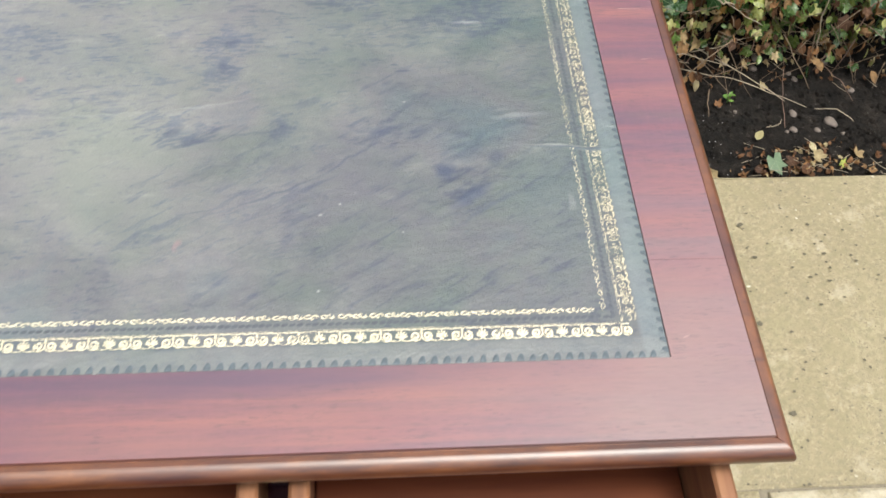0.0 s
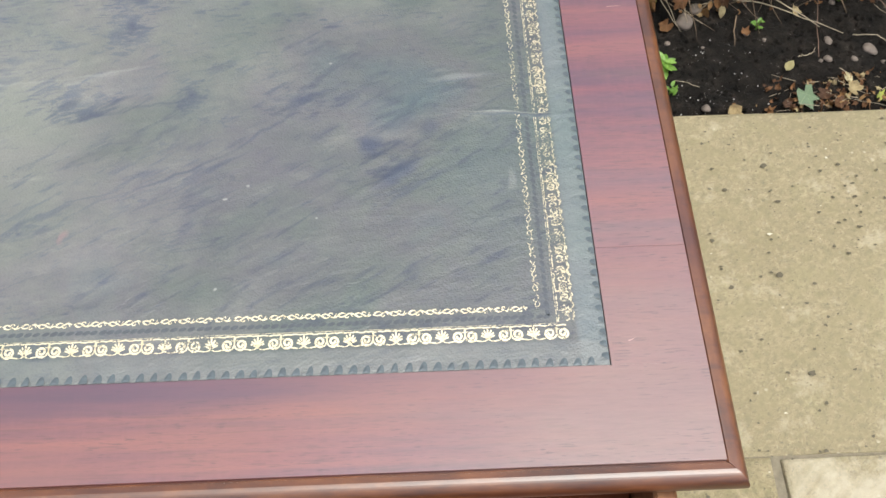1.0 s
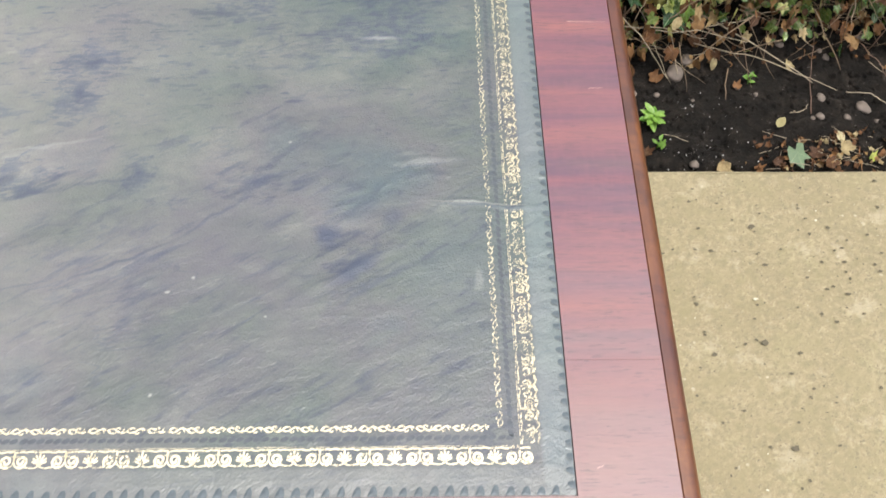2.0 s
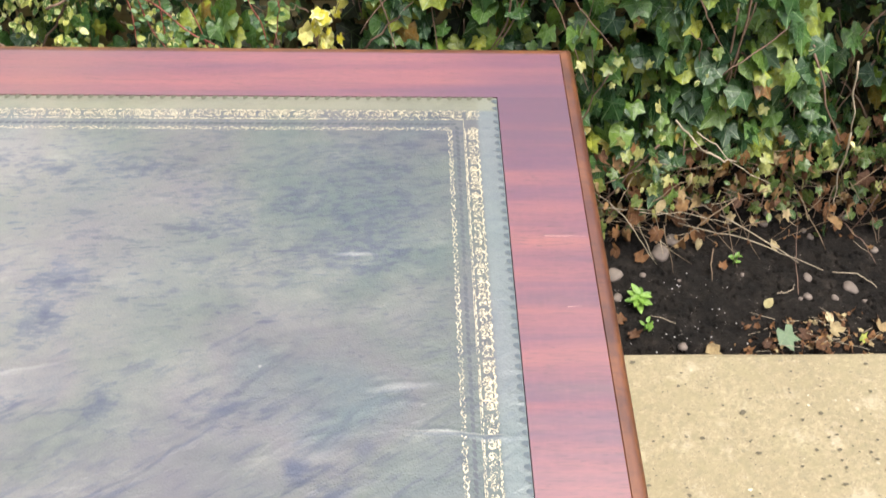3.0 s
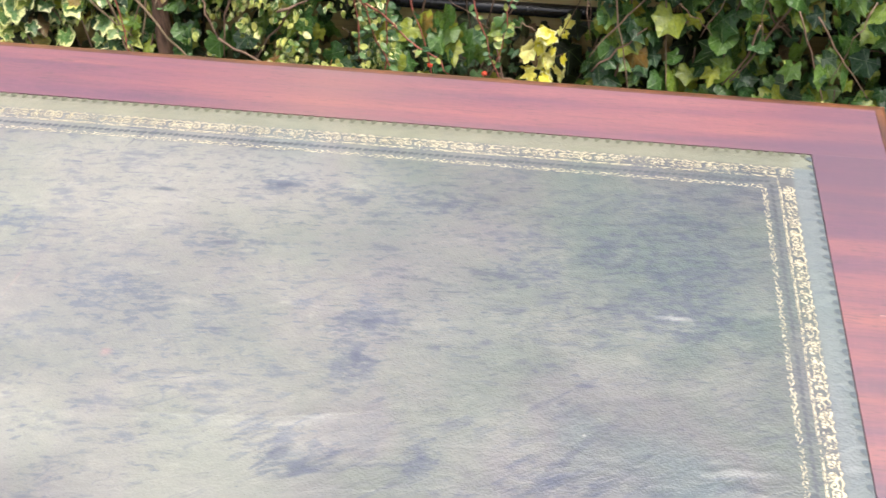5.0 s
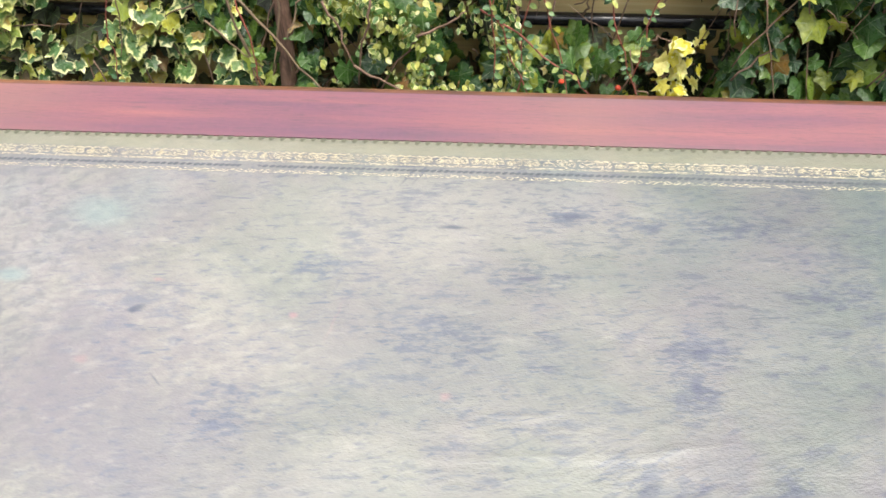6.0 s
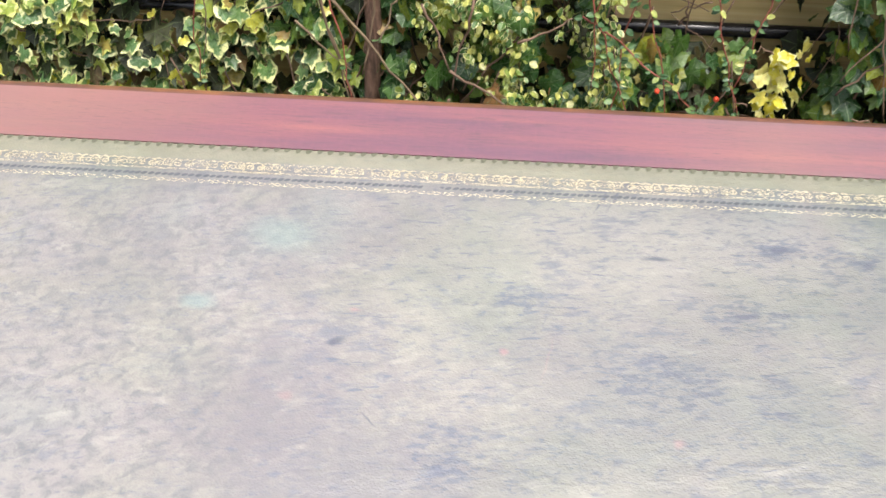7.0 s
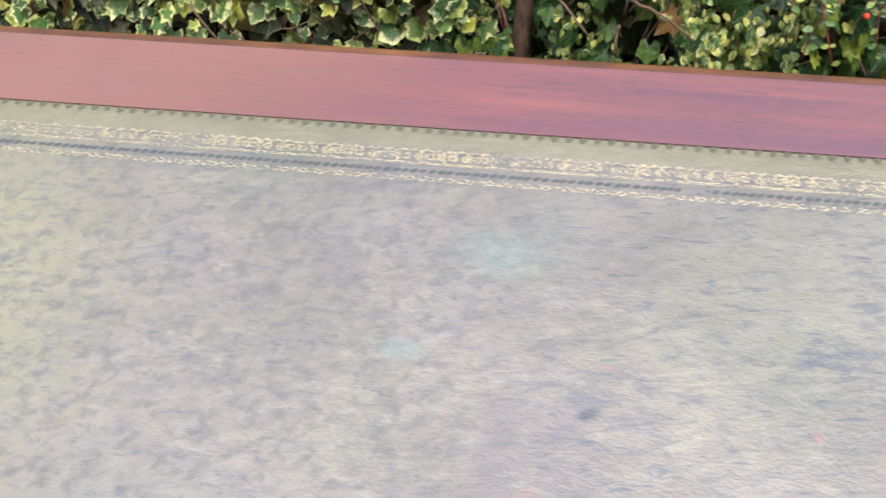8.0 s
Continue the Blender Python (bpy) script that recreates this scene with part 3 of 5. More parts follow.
SPROUT = leaf_pair("fresh_leaf", [(0.0, (0.12, 0.26, 0.040)), (1.0, (0.24, 0.40, 0.07))], vein=(0.35, 0.5, 0.18))
LOW = leaf_pair("low_leaf", [(0.0, (0.035, 0.080, 0.024)), (0.4, (0.105, 0.165, 0.042)), (0.75, (0.28, 0.31, 0.075)), (1.0, (0.50, 0.46, 0.17))], vein=(0.34, 0.40, 0.16))
PALE_LEAF = leaf_pair("pale_green_leaf", [(0.0, (0.15, 0.22, 0.12)), (1.0, (0.20, 0.28, 0.15))], vein=(0.30, 0.35, 0.20), rough=0.5)
CREAM_LEAF = leaf_pair("cream_leaf", [(0.0, (0.44, 0.38, 0.17)), (1.0, (0.52, 0.46, 0.28))], vein=(0.34, 0.25, 0.10), rough=0.6)


def bark():
    m = Mat("bark", 0.85)
    n = m.noise(m.coords((90, 90, 18)), 1.0, 6, 0.7, 0.5)
    m.colour(m.ramp(n, (0.32, (0.045, 0.026, 0.018)), (0.52, (0.16, 0.092, 0.062)), (0.72, (0.29, 0.19, 0.135))))
    m.bump((n, 0.9, 0.004))
    return m.m


BARK = bark()
TWIG = plain("dry_twig", (0.30, 0.245, 0.170), 0.85, 0.55, 70)
DRY = plain("dry_stem", (0.160, 0.112, 0.068), 0.85, 0.7, 40)
STEM = plain("brown_stem", (0.150, 0.092, 0.062), 0.7, 0.6, 60)
REDSTEM = plain("red_stem", (0.22, 0.06, 0.04), 0.55, 0.35, 90)
BERRY = plain("red_berry", (0.55, 0.06, 0.025), 0.3, 0.1)
STONE = plain("pebble", (0.140, 0.112, 0.092), 0.8, 0.6, 60)
GRIT = plain("pale_grit", (0.50, 0.47, 0.44), 0.6, 0.3, 60)
BLACK = plain("black_plastic", (0.012, 0.012, 0.016), 0.25, 0.2)


def pine():
    m = Mat("treated_pine", 0.65)
    a = m.noise(m.coords((3, 40, 90)), 1.0, 5, 0.6, 0.3)
    m.colour(m.ramp(a, (0.3, (0.58, 0.43, 0.19)), (0.55, (0.74, 0.59, 0.29)), (0.75, (0.80, 0.68, 0.38))))
    m.bump((a, 0.3, 0.001))
    return m.m


PINE = pine()


# ---- geometry helpers ----
class Geo:
    """Gathers vertices, faces and UVs for one mesh."""

    def __init__(self):
        self.v, self.f, self.uv = [], [], []

    def add(self, verts, faces, uv=None):
        k = len(self.v)
        self.v += [tuple(p) for p in verts]
        self.f += [tuple(i + k for i in f) for f in faces]
        self.uv += list(uv) if uv is not None else [(0.5, 0.0)] * len(verts)
        return self

    def box(self, x0, x1, y0, y1, z0, z1, b=0.002):
        """A box with chamfered edges."""
        v, idx = [], {}
        for sx in (0, 1):
            for sy in (0, 1):
                for sz in (0, 1):
                    for ax in range(3):
                        p = [(x0, x1)[sx], (y0, y1)[sy], (z0, z1)[sz]]
                        for k, s in enumerate((sx, sy, sz)):
                            if k != ax:
                                p[k] += b if s == 0 else -b
                        idx[sx, sy, sz, ax] = len(v)
                        v.append(p)
        f = []
        for ax in range(3):
            a, c = [k for k in range(3) if k != ax]
            for s in (0, 1):
                quad = []
                for i, j in ((0, 0), (1, 0), (1, 1), (0, 1)):
                    key = [0, 0, 0]
                    key[ax], key[a], key[c] = s, i, j
                    quad.append(idx[(*key, ax)])
                f.append(quad)
            for i in (0, 1):
                for j in (0, 1):
                    k0, k1 = [0, 0, 0], [0, 0, 0]
                    k0[ax], k1[ax] = 0, 1
                    k0[a] = k1[a] = i
                    k0[c] = k1[c] = j
                    f.append([idx[(*k0, a)], idx[(*k1, a)], idx[(*k1, c)], idx[(*k0, c)]])
        for sx in (0, 1):
            for sy in (0, 1):
                for sz in (0, 1):
                    f.append([idx[sx, sy, sz, k] for k in range(3)])
        return self.add(v, f)

    def tube(self, pts, r0, r1=None, sides=6):
        """A tapering tube along points, closed at both ends."""
        r1 = r0 if r1 is None else r1
        pts = [Vector(p) for p in pts]
        v, f = [], []
        for i, p in enumerate(pts):
            d = (pts[min(i + 1, len(pts) - 1)] - pts[max(i - 1, 0)]).normalized()
            a = d.cross(Vector((0.31, 0.17, 0.93))).normalized()
            b = d.cross(a)
            r = r0 + (r1 - r0) * i / (len(pts) - 1)
            for k in range(sides):
                t = math.tau * k / sides
                v.append(p + r * (math.cos(t) * a + math.sin(t) * b))
        for i in range(len(pts) - 1):
            for k in range(sides):
                q = (k + 1) % sides
                f.append((i * sides + k, i * sides + q, (i + 1) * sides + q, (i + 1) * sides + k))
        f.append(tuple(range(sides))[::-1])
        f.append(tuple(range((len(pts) - 1) * sides, len(pts) * sides)))
        return self.add(v, f)

    def ribbon(self, pts, w, z, taper=False):
        """A flat strip along points of a plane, w wide."""
        v, n = [], len(pts)
        for i, (x, y) in enumerate(pts):
            x0, y0 = pts[max(i - 1, 0)]
            x1, y1 = pts[min(i + 1, n - 1)]
            d = math.hypot(x1 - x0, y1 - y0) or 1
            h = w / 2 * ((1 - 0.75 * i / (n - 1)) if taper else 1)
            v += [(x - (y1 - y0) / d * h, y + (x1 - x0) / d * h, z), (x + (y1 - y0) / d * h, y - (x1 - x0) / d * h, z)]
        return self.add(v, [(2 * i, 2 * i + 1, 2 * i + 3, 2 * i + 2) for i in range(n - 1)])

    def mesh(self, name, mat, smooth=False):
        me = bpy.data.meshes.new(name)
        me.from_pydata(self.v, [], self.f)
        me.materials.append(mat)
        layer = me.uv_layers.new(name="leaf")
        loops = np.empty(len(me.loops), dtype=np.int32)
        me.loops.foreach_get("vertex_index", loops)
        layer.data.foreach_set("uv", np.array(self.uv, dtype=np.float32)[loops].ravel())
        bm = bmesh.new()
        bm.from_mesh(me)
        if len(bm.faces) < 20000:
            bmesh.ops.recalc_face_normals(bm, faces=bm.faces)
        bm.to_mesh(me)
        bm.free()
        if smooth:
            me.polygons.foreach_set("use_smooth", [True] * len(me.polygons))
        me.update()
        return me


def thing(name, at, label, category, group="", kind=""):
    """An empty at the base of a thing, to carry its parts."""
    ob = new(name)
    ob.empty_display_size = 0.1
    ob.location = at
    return tagged(ob, label, category, group, kind)


def part(name, geo, mat, parent, label="", smooth=False, kind=""):
    """One mesh under a thing or a part; its vertices are in the world's metres."""
    ob = new(name, geo if isinstance(geo, bpy.types.Mesh) else geo.mesh(name, mat, smooth))
    ob.parent = parent
    if not parent.parent:
        ob.matrix_parent_inverse = Matrix.Translation(parent.location).inverted()
    return tagged(ob, label, kind=kind)


def solo(name, geo, mat, label, category, group="", kind="", smooth=False):
    return tagged(new(name, geo.mesh(name, mat, smooth)), label, category, group, kind)


def wiggle(rng, a, b, n, amp):
    """Points from a to b with a wandering line between."""
    a, b = Vector(a), Vector(b)
    out, off = [], Vector()
    for i in range(n + 1):
        out.append(a.lerp(b, i / n) + off * math.sin(math.pi * min(1, max(0, i / n))))
        off = off * 0.7 + Vector((rng.uniform(-1, 1), rng.uniform(-1, 1), rng.uniform(-1, 1))) * amp
    return out


# ---- ground: one sheet, the bed raised behind the paving ----
BED_Y = 0.966


def bed_height(x, y):
    k = min(1, max(0, (y - BED_Y + 0.004) / 0.03))
    lump = noise.noise((x * 9, y * 9, 0.3)) * 0.012 + noise.noise((x * 28, y * 28, 1.3)) * 0.007 + noise.noise((x * 60, y * 60, 5.0)) * 0.006
    hole = -0.018 * math.exp(-(((x - 0.345) / 0.035) ** 2 + ((y - 1.055) / 0.03) ** 2))
    fade = min(1, max(0, (3.2 - abs(x)) / 0.8)) * min(1, max(0, (2.2 - y) / 0.3))
    return -0.06 + k * (0.038 + (lump + hole) * fade + 0.03 * min(1, max(0, (y - 1.2) / 0.3)) * fade)


def build_ground():
    xs = [-600, -120, -30, -9, -4.2, -3.0] + [-2.4 + 0.03 * i for i in range(82)] + [0.06 + 0.0085 * i for i in range(102)] + [0.93 + 0.03 * i for i in range(30)] + [2.2, 3.2, 5, 12, 40, 130, 600]
    ys = [-600, -120, -30, -8, -3, -1, 0, 0.6, 0.9] + [BED_Y - 0.01 + 0.0085 * i for i in range(48)] + [1.38 + 0.03 * i for i in range(15)] + [2.0, 2.6, 4, 10, 40, 130, 600]
    g, n = Geo(), len(ys)
    g.v = [(x, y, bed_height(x, y)) for x in xs for y in ys]
    g.uv = [(0.5, 0)] * len(g.v)
    g.f = [(i * n + j, (i + 1) * n + j, (i + 1) * n + j + 1, i * n + j + 1) for i in range(len(xs) - 1) for j in range(n - 1)]
    return solo("ground", g, SOIL, "dark damp crumbly garden soil with fine grit", "soil", kind="structure", smooth=True)


ground = build_ground()


def slab_mesh(w, d, seed, mat):
    """A concrete slab with worn arrises, its origin at the middle of its top."""
    rng = random.Random(seed)
    g = Geo()
    n = 10
    ring = []
    for k in range(4):
        for i in range(n):
            t = i / n
            x, y = ((-1 + 2 * t, -1), (1, -1 + 2 * t), (1 - 2 * t, 1), (-1, 1 - 2 * t))[k]
            ring.append((x * w / 2 + rng.uniform(-0.0018, 0.0018), y * d / 2 + rng.uniform(-0.0018, 0.0018)))
    m = len(ring)
    for inset, z in ((0, -0.05), (0, -0.005), (0.002, -0.0015), (0.007, 0.0)):
        g.v += [(x * (1 - 2 * inset / w), y * (1 - 2 * inset / d), z - (rng.uniform(0, 0.0012) if z > -0.01 else 0)) for x, y in ring]
    for r in range(3):
        g.f += [(r * m + i, r * m + (i + 1) % m, (r + 1) * m + (i + 1) % m, (r + 1) * m + i) for i in range(m)]
    g.f.append(tuple(range(3 * m, 4 * m)))
    g.uv = [(0.5, 0)] * len(g.v)
    return g.mesh("slab", mat)


def build_paving():
    paving = thing("pavement", (0.2, 0.3, 0), "worn buff concrete paving slabs beside a soil bed", "paving", kind="structure")
    rows = [(BED_Y, 0.632, -0.22), (0.330, 0.606, 0.268), (-0.280, 0.606, 0.05), (-0.890, 0.606, 0.3), (-1.5, 0.606, 0.1)]
    for r, (top, depth, joint) in enumerate(rows):
        x = joint - 3 * 0.913
        for k in range(7):
            w = 0.9025 if r else 0.9105
            proud = r == 1 and k == 3
            ob = part("slab", slab_mesh(w, depth + 0.002, r * 10 + k, PALE_CONCRETE if proud else CONCRETE), CONCRETE, paving, "paler slab that stands slightly proud" if proud else "")
            ob.matrix_basis = pose(x + 0.4565, top - depth / 2, 0.0035 if proud else random.uniform(-0.002, 0.001), 0, 0, 0.35)
            x += 0.913
    # cut slabs that close the ends of each row
    for r, (top, depth, joint) in enumerate(rows):
        for x0, x1 in ((-3.0, joint - 3 * 0.913), (joint + 4 * 0.913, 4.0)):
            if x1 - x0 > 0.06:
                ob = part("slab", slab_mesh(x1 - x0 - 0.0105, depth + 0.002, r * 10 + 8, CONCRETE), CONCRETE, paving)
                ob.matrix_basis = pose((x0 + x1) / 2, top - depth / 2, 0, 0, 0, 0.35)
    part("joint_filling", Geo().box(-3.0, 4.0, -2.1, BED_Y - 0.012, -0.05, -0.0042, 0.002), MORTAR, paving, "grey-brown dirt and mortar in the joints")
    return paving


# ---- the desk ----
RIGHT, LEFT, FRONT, BACK, TOP = -0.034, -1.524, 0.029, 0.767, 0.770
LX0, LX1, LY0, LY1 = LEFT + 0.069, -0.100, 0.100, 0.700
desk = thing("pedestal_desk", ((RIGHT + LEFT) / 2, (FRONT + BACK) / 2, 0), "polished red mahogany pedestal desk with green leather top, drawers pulled open", "desk")


def build_desk_top():
    top = part("desktop", Geo().box(LEFT + 0.002, RIGHT - 0.002, FRONT + 0.002, BACK - 0.002, 0.7465, 0.7605, 0.001), CARCASS, desk)
    for name, x0, x1, y0, y1 in (("front_rail", LEFT, RIGHT, FRONT, LY0), ("back_rail", LEFT, RIGHT, LY1, BACK),
                                 ("side_band", LX1, RIGHT, LY0, 0.1957), ("side_band", LX1, RIGHT, 0.1959, LY1), ("side_band", LEFT, LX0, LY0, LY1)):
        part(name, Geo().box(x0, x1, y0, y1, 0.761, TOP, 0.00008), {"back_rail": RAIL, "front_rail": FRONT_WOOD}.get(name, WOOD), top, "red mahogany crossbanding" if name == "side_band" else "")
    # the thumb moulding, mitred at the corners
    def profile(groove):
        lip = [(0.0, 0.7690 - groove), (0.0008, 0.7684 - groove), (0.0014, 0.7690 - 0.6 * groove), (0.0030, 0.7689 - 0.5 * groove)]
        return lip + [(0.0046 + 0.0102 * math.sin(radians(a)), 0.7575 + 0.0107 * math.cos(radians(a))) for a in range(6, 172, 8)] + [(0.0, 0.7465)]

    corners = [(LEFT, FRONT), (RIGHT, FRONT), (RIGHT, BACK), (LEFT, BACK)]
    outs = [(-1, -1), (1, -1), (1, 1), (-1, 1)]
    for k in range(4):
        a, b = k, (k + 1) % 4
        g, prof = Geo(), profile(0.0022 if k == 0 else 0.0007)
        v = []
        for c in (a, b):
            v += [(corners[c][0] + outs[c][0] * o, corners[c][1] + outs[c][1] * o, z) for o, z in prof]
        n = len(prof)
        f = [(i, i + 1, n + i + 1, n + i) for i in range(n - 1)] + [(n - 1, 0, n, 2 * n - 1), tuple(range(n)), tuple(range(n, 2 * n))]
        part("moulding", g.add(v, f), EDGE, top, "rounded polished mahogany edge moulding", smooth=False)
    return top


desktop = build_desk_top()


def build_leather(top):
    """The hide, with a slight rise and fall, its creases raised."""
    nx, ny = 680, 300
    g = Geo()
    creases = [(-0.193, 0.330, -0.100, 0.324, 0.0014, 0.0020), (-0.217, 0.366, -0.163, 0.373, 0.0010, 0.0024), (-0.221, 0.371, -0.195, 0.354, 0.0008, 0.0022), (-0.210, 0.377, -0.180, 0.379, 0.0006, 0.0020), (-0.200, 0.352, -0.168, 0.356, 0.0006, 0.0022),
               (-0.215, 0.386, -0.160, 0.390, 0.0005, 0.004), (-0.248, 0.499, -0.211, 0.498, 0.0004, 0.003), (-0.455, 0.260, -0.370, 0.293, 0.0006, 0.0030),
               (-0.372, 0.292, -0.325, 0.340, 0.0006, 0.0030), (-0.525, 0.372, -0.430, 0.394, 0.0009, 0.0040), (-0.262, 0.305, -0.225, 0.334, 0.0006, 0.0035),
               (-0.290, 0.244, -0.204, 0.295, 0.0006, 0.0035), (-0.350, 0.471, -0.272, 0.507, 0.0005, 0.0022),
               (-0.656, 0.365, -0.458, 0.382, 0.0008, 0.0035), (-0.621, 0.404, -0.548, 0.411, 0.0006, 0.003), (-0.494, 0.352, -0.448, 0.382, 0.0006, 0.0035)]
    e = 0.0006
    X, Y = np.meshgrid(np.linspace(LX0 + e, LX1 - e, nx + 1), np.linspace(LY0 + e, LY1 - e, ny + 1), indexing="ij")
    inner = np.clip(np.minimum(np.minimum(X - LX0, LX1 - X), np.minimum(Y - LY0, LY1 - Y)) / 0.02, 0, 1)
    swell = np.array([noise.noise((x * 16, y * 30, 2)) for x, y in zip(X.ravel(), Y.ravel())]).reshape(X.shape)
    Z = 0.7690 + inner * 0.0009 + swell * 0.00035 * inner
    for x0, y0, x1, y1, h, w in creases:
        L = math.hypot(x1 - x0, y1 - y0)
        along = ((X - x0) * (x1 - x0) + (Y - y0) * (y1 - y0)) / L / L
        # each crease wanders a little off its line
        off = ((X - x0) * (y1 - y0) - (Y - y0) * (x1 - x0)) / L + 0.0022 * np.sin(along * 9 + 40 * x0) * np.sin(np.pi * np.clip(along, 0, 1))
        Z += 0.55 * h * np.sqrt(np.sin(np.pi * np.clip(along, 0, 1))) * np.exp(-((off / w) ** 2))
    g.v = np.stack([X, Y, Z], -1).reshape(-1, 3).tolist()
    n = ny + 1
    g.f = [(i * n + j, (i + 1) * n + j, (i + 1) * n + j + 1, i * n + j + 1) for i in range(nx) for j in range(ny)]
    g.uv = [(0.5, 0)] * len(g.v)
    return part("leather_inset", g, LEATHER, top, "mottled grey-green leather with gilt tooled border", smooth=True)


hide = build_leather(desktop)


def scroll_mesh(name, mat, seed, dense=False):
    """One repeat of the gilt band: a palmette between two pairs of scrolls, 32 mm long and 13 mm wide."""
    g, rng = Geo(), random.Random(seed)

    def spiral(cx, cy, r, turns, start, flip):
        pts = []
        for i in range(15):
            t = i / 14
            a = start + flip * turns * math.tau * t
            q = r * (1 - 0.8 * t)
            pts.append((cx + q * math.cos(a), cy + q * math.sin(a)))
        g.ribbon(pts, 0.0010 if dense else 0.0017, 0)

    # palmette: seven petals over a flared foot
    for k in range(-3, 4):
        a = math.pi / 2 + k * 0.40
        r = 0.0074 - 0.0008 * abs(k)
        g.ribbon([(0, -0.0034), (0.5 * r * math.cos(a) * 0.8, -0.0030 + 0.5 * r * math.sin(a)), (r * math.cos(a), -0.0026 + r * math.sin(a) * 0.9)], 0.0008 if dense else 0.0012, 0)
    for s in (-1, 1):
        g.ribbon([(0, -0.0034), (s * 0.002, -0.0048), (s * 0.0046, -0.0052)], 0.0012, 0, True)
        g.ribbon([(s * 0.0042, -0.0051), (s * 0.0070, -0.0046), (s * 0.0090, -0.0044)], 0.0009, 0)
        # a pair of scrolls that meet under a small tulip
        spiral(16e-3 + s * 0.0046, -0.0010, 0.0040, 1.45, -math.pi / 2 - s * 0.5, s)
        g.ribbon([(0.016, 0.0040), (16e-3 + s * 0.0008, 0.0018), (16e-3 + s * 0.0026, 0.0022)], 0.0012, 0, True)
        g.ribbon([(16e-3 + s * 0.0026, -0.0046), (16e-3 + s * 0.0010, -0.0034), (0.016, -0.0010), (0.016, 0.0044)], 0.0011, 0)
    g.ribbon([(-0.009 + 0.002 * i, 0.0048 + rng.uniform(-0.0004, 0.0004)) for i in range(17)], 0.0009, 0)
    if dense:
        for k in range(4):
            spiral(-0.006 + 0.008 * k, 0.0004, 0.0033, 1.2, math.pi * (k % 2), 1 if k % 2 else -1)
        g.ribbon([(-0.009 + 0.002 * i, -0.0052 + 0.0008 * math.sin(i * 1.6)) for i in range(17)], 0.0010, 0)
    g.v = [(x, y * 1.1, z) for x, y, z in g.v]
    return g.mesh(name, mat)


def build_tooling(hide):
    """Gilt scroll band, gilt inner line, blind-tooled line and notched edge, side by side along the border."""
    rng = random.Random(3)
    z = 0.7702
    fresh, worn_sheen, faint = scroll_mesh("gilt_scroll", GOLD, 1), scroll_mesh("worn_gilt_scroll", WORN_GOLD, 2, True), scroll_mesh("faint_gilt_scroll", FAINT_GOLD, 2, True)
    sides = [((LX0, LY0), 0, LX1 - LX0, True), ((LX1, LY0), 90, LY1 - LY0, False), ((LX1, LY1), 180, LX1 - LX0, False), ((LX0, LY1), 270, LY1 - LY0, False)]
    for (cx, cy), turn, length, bright in sides:
        side = Matrix.Translation((cx, cy, 0)) @ Matrix.Rotation(radians(turn), 4, "Z")

        def put(g):
            g.v = [tuple(side @ Vector(p)) for p in g.v]
            return g

        mat = GOLD if bright else FAINT_GOLD if turn == 180 else WORN_GOLD
        short = turn in (90, 270)
        lead = 0.040 if short else 0.023
        n = round((length - 2 * lead) / 0.032)
        step = (length - 2 * lead) / n
        for i in range(n):
            ob = part("gilt_scroll", fresh if bright else faint if turn == 180 else worn_sheen, mat, hide)
            ob.matrix_basis = side @ Matrix.Translation((lead + step * i + 0.004, 0.0272, z))
        # fine gilt lines that bound the band, and the wavy inner line
        for off, w in ((0.0338, 0.0005),):
            g = Geo()
            g.ribbon([(off + (length - 2 * off) * i / 60, off + rng.uniform(-0.0003, 0.0003)) for i in range(61)], w, z)
            part("gilt_line", put(g), FAINT_GOLD, hide)
        g = Geo()
        off = 0.0465
        w = 0.0011 if bright else 0.0008
        x, up = off, 1
        while x < length - off - 0.009:
            # an S-shaped stem with a leaf and a curl, then the next one turned over
            g.ribbon([(x + 0.0118 * q, off + up * 0.0015 * math.sin(q * 6.0) + rng.uniform(-0.0002, 0.0002)) for q in (0, 0.12, 0.25, 0.38, 0.5, 0.62, 0.75, 0.88, 1)], w, z)
            g.ribbon([(x + 0.0010 + 0.0050 * q, off - up * (0.0003 + 0.0016 * math.sin(q * 2.8))) for q in (0, 0.25, 0.5, 0.75, 1)], 1.5 * w, z + 0.0001, True)
            g.ribbon([(x + 0.0068 + 0.0013 * math.cos(q), off + up * (0.0010 + 0.0013 * math.sin(q))) for q in (0, 1, 2, 3, 4, 5)], 0.8 * w, z + 0.0001)
            g.ribbon([(x + 0.0090, off - up * 0.0020), (x + 0.0100, off - up * 0.0004), (x + 0.0108, off + up * 0.0016)], 1.2 * w, z + 0.0002, True)
            x, up = x + rng.uniform(0.0112, 0.0136), -up
        part("gilt_vine", put(g), mat, hide, "thin wavy gilt line")
        # blind tooling: a row of small dark dashes
        g = Geo()
        x = 0.040
        while x < length - 0.042:
            w = rng.uniform(0.0032, 0.0042)
            q = z - 0.0001
            g.add([(x + 0.0029 + 0.0026 * math.cos(t) + 0.0012 * math.sin(t), 0.0398 + w / 2 * math.sin(t), q) for t in (0, 0.9, 1.7, 2.5, 3.3, 4.1, 4.9, 5.6)], [tuple(range(8))])
            x += rng.uniform(0.0050, 0.0066)
        part("blind_tooling", put(g), BLIND, hide, "dark blind-tooled dashed line", kind="stuff")
        # the pinked outer border: dark leaf-shaped notches
        g, tall = Geo(), 0.0066 if bright else 0.0050
        x = 0.004
        while x < length - 0.008:
            h, w, q = tall * rng.uniform(0.88, 1.12), rng.uniform(0.0048, 0.0062), 0.76995
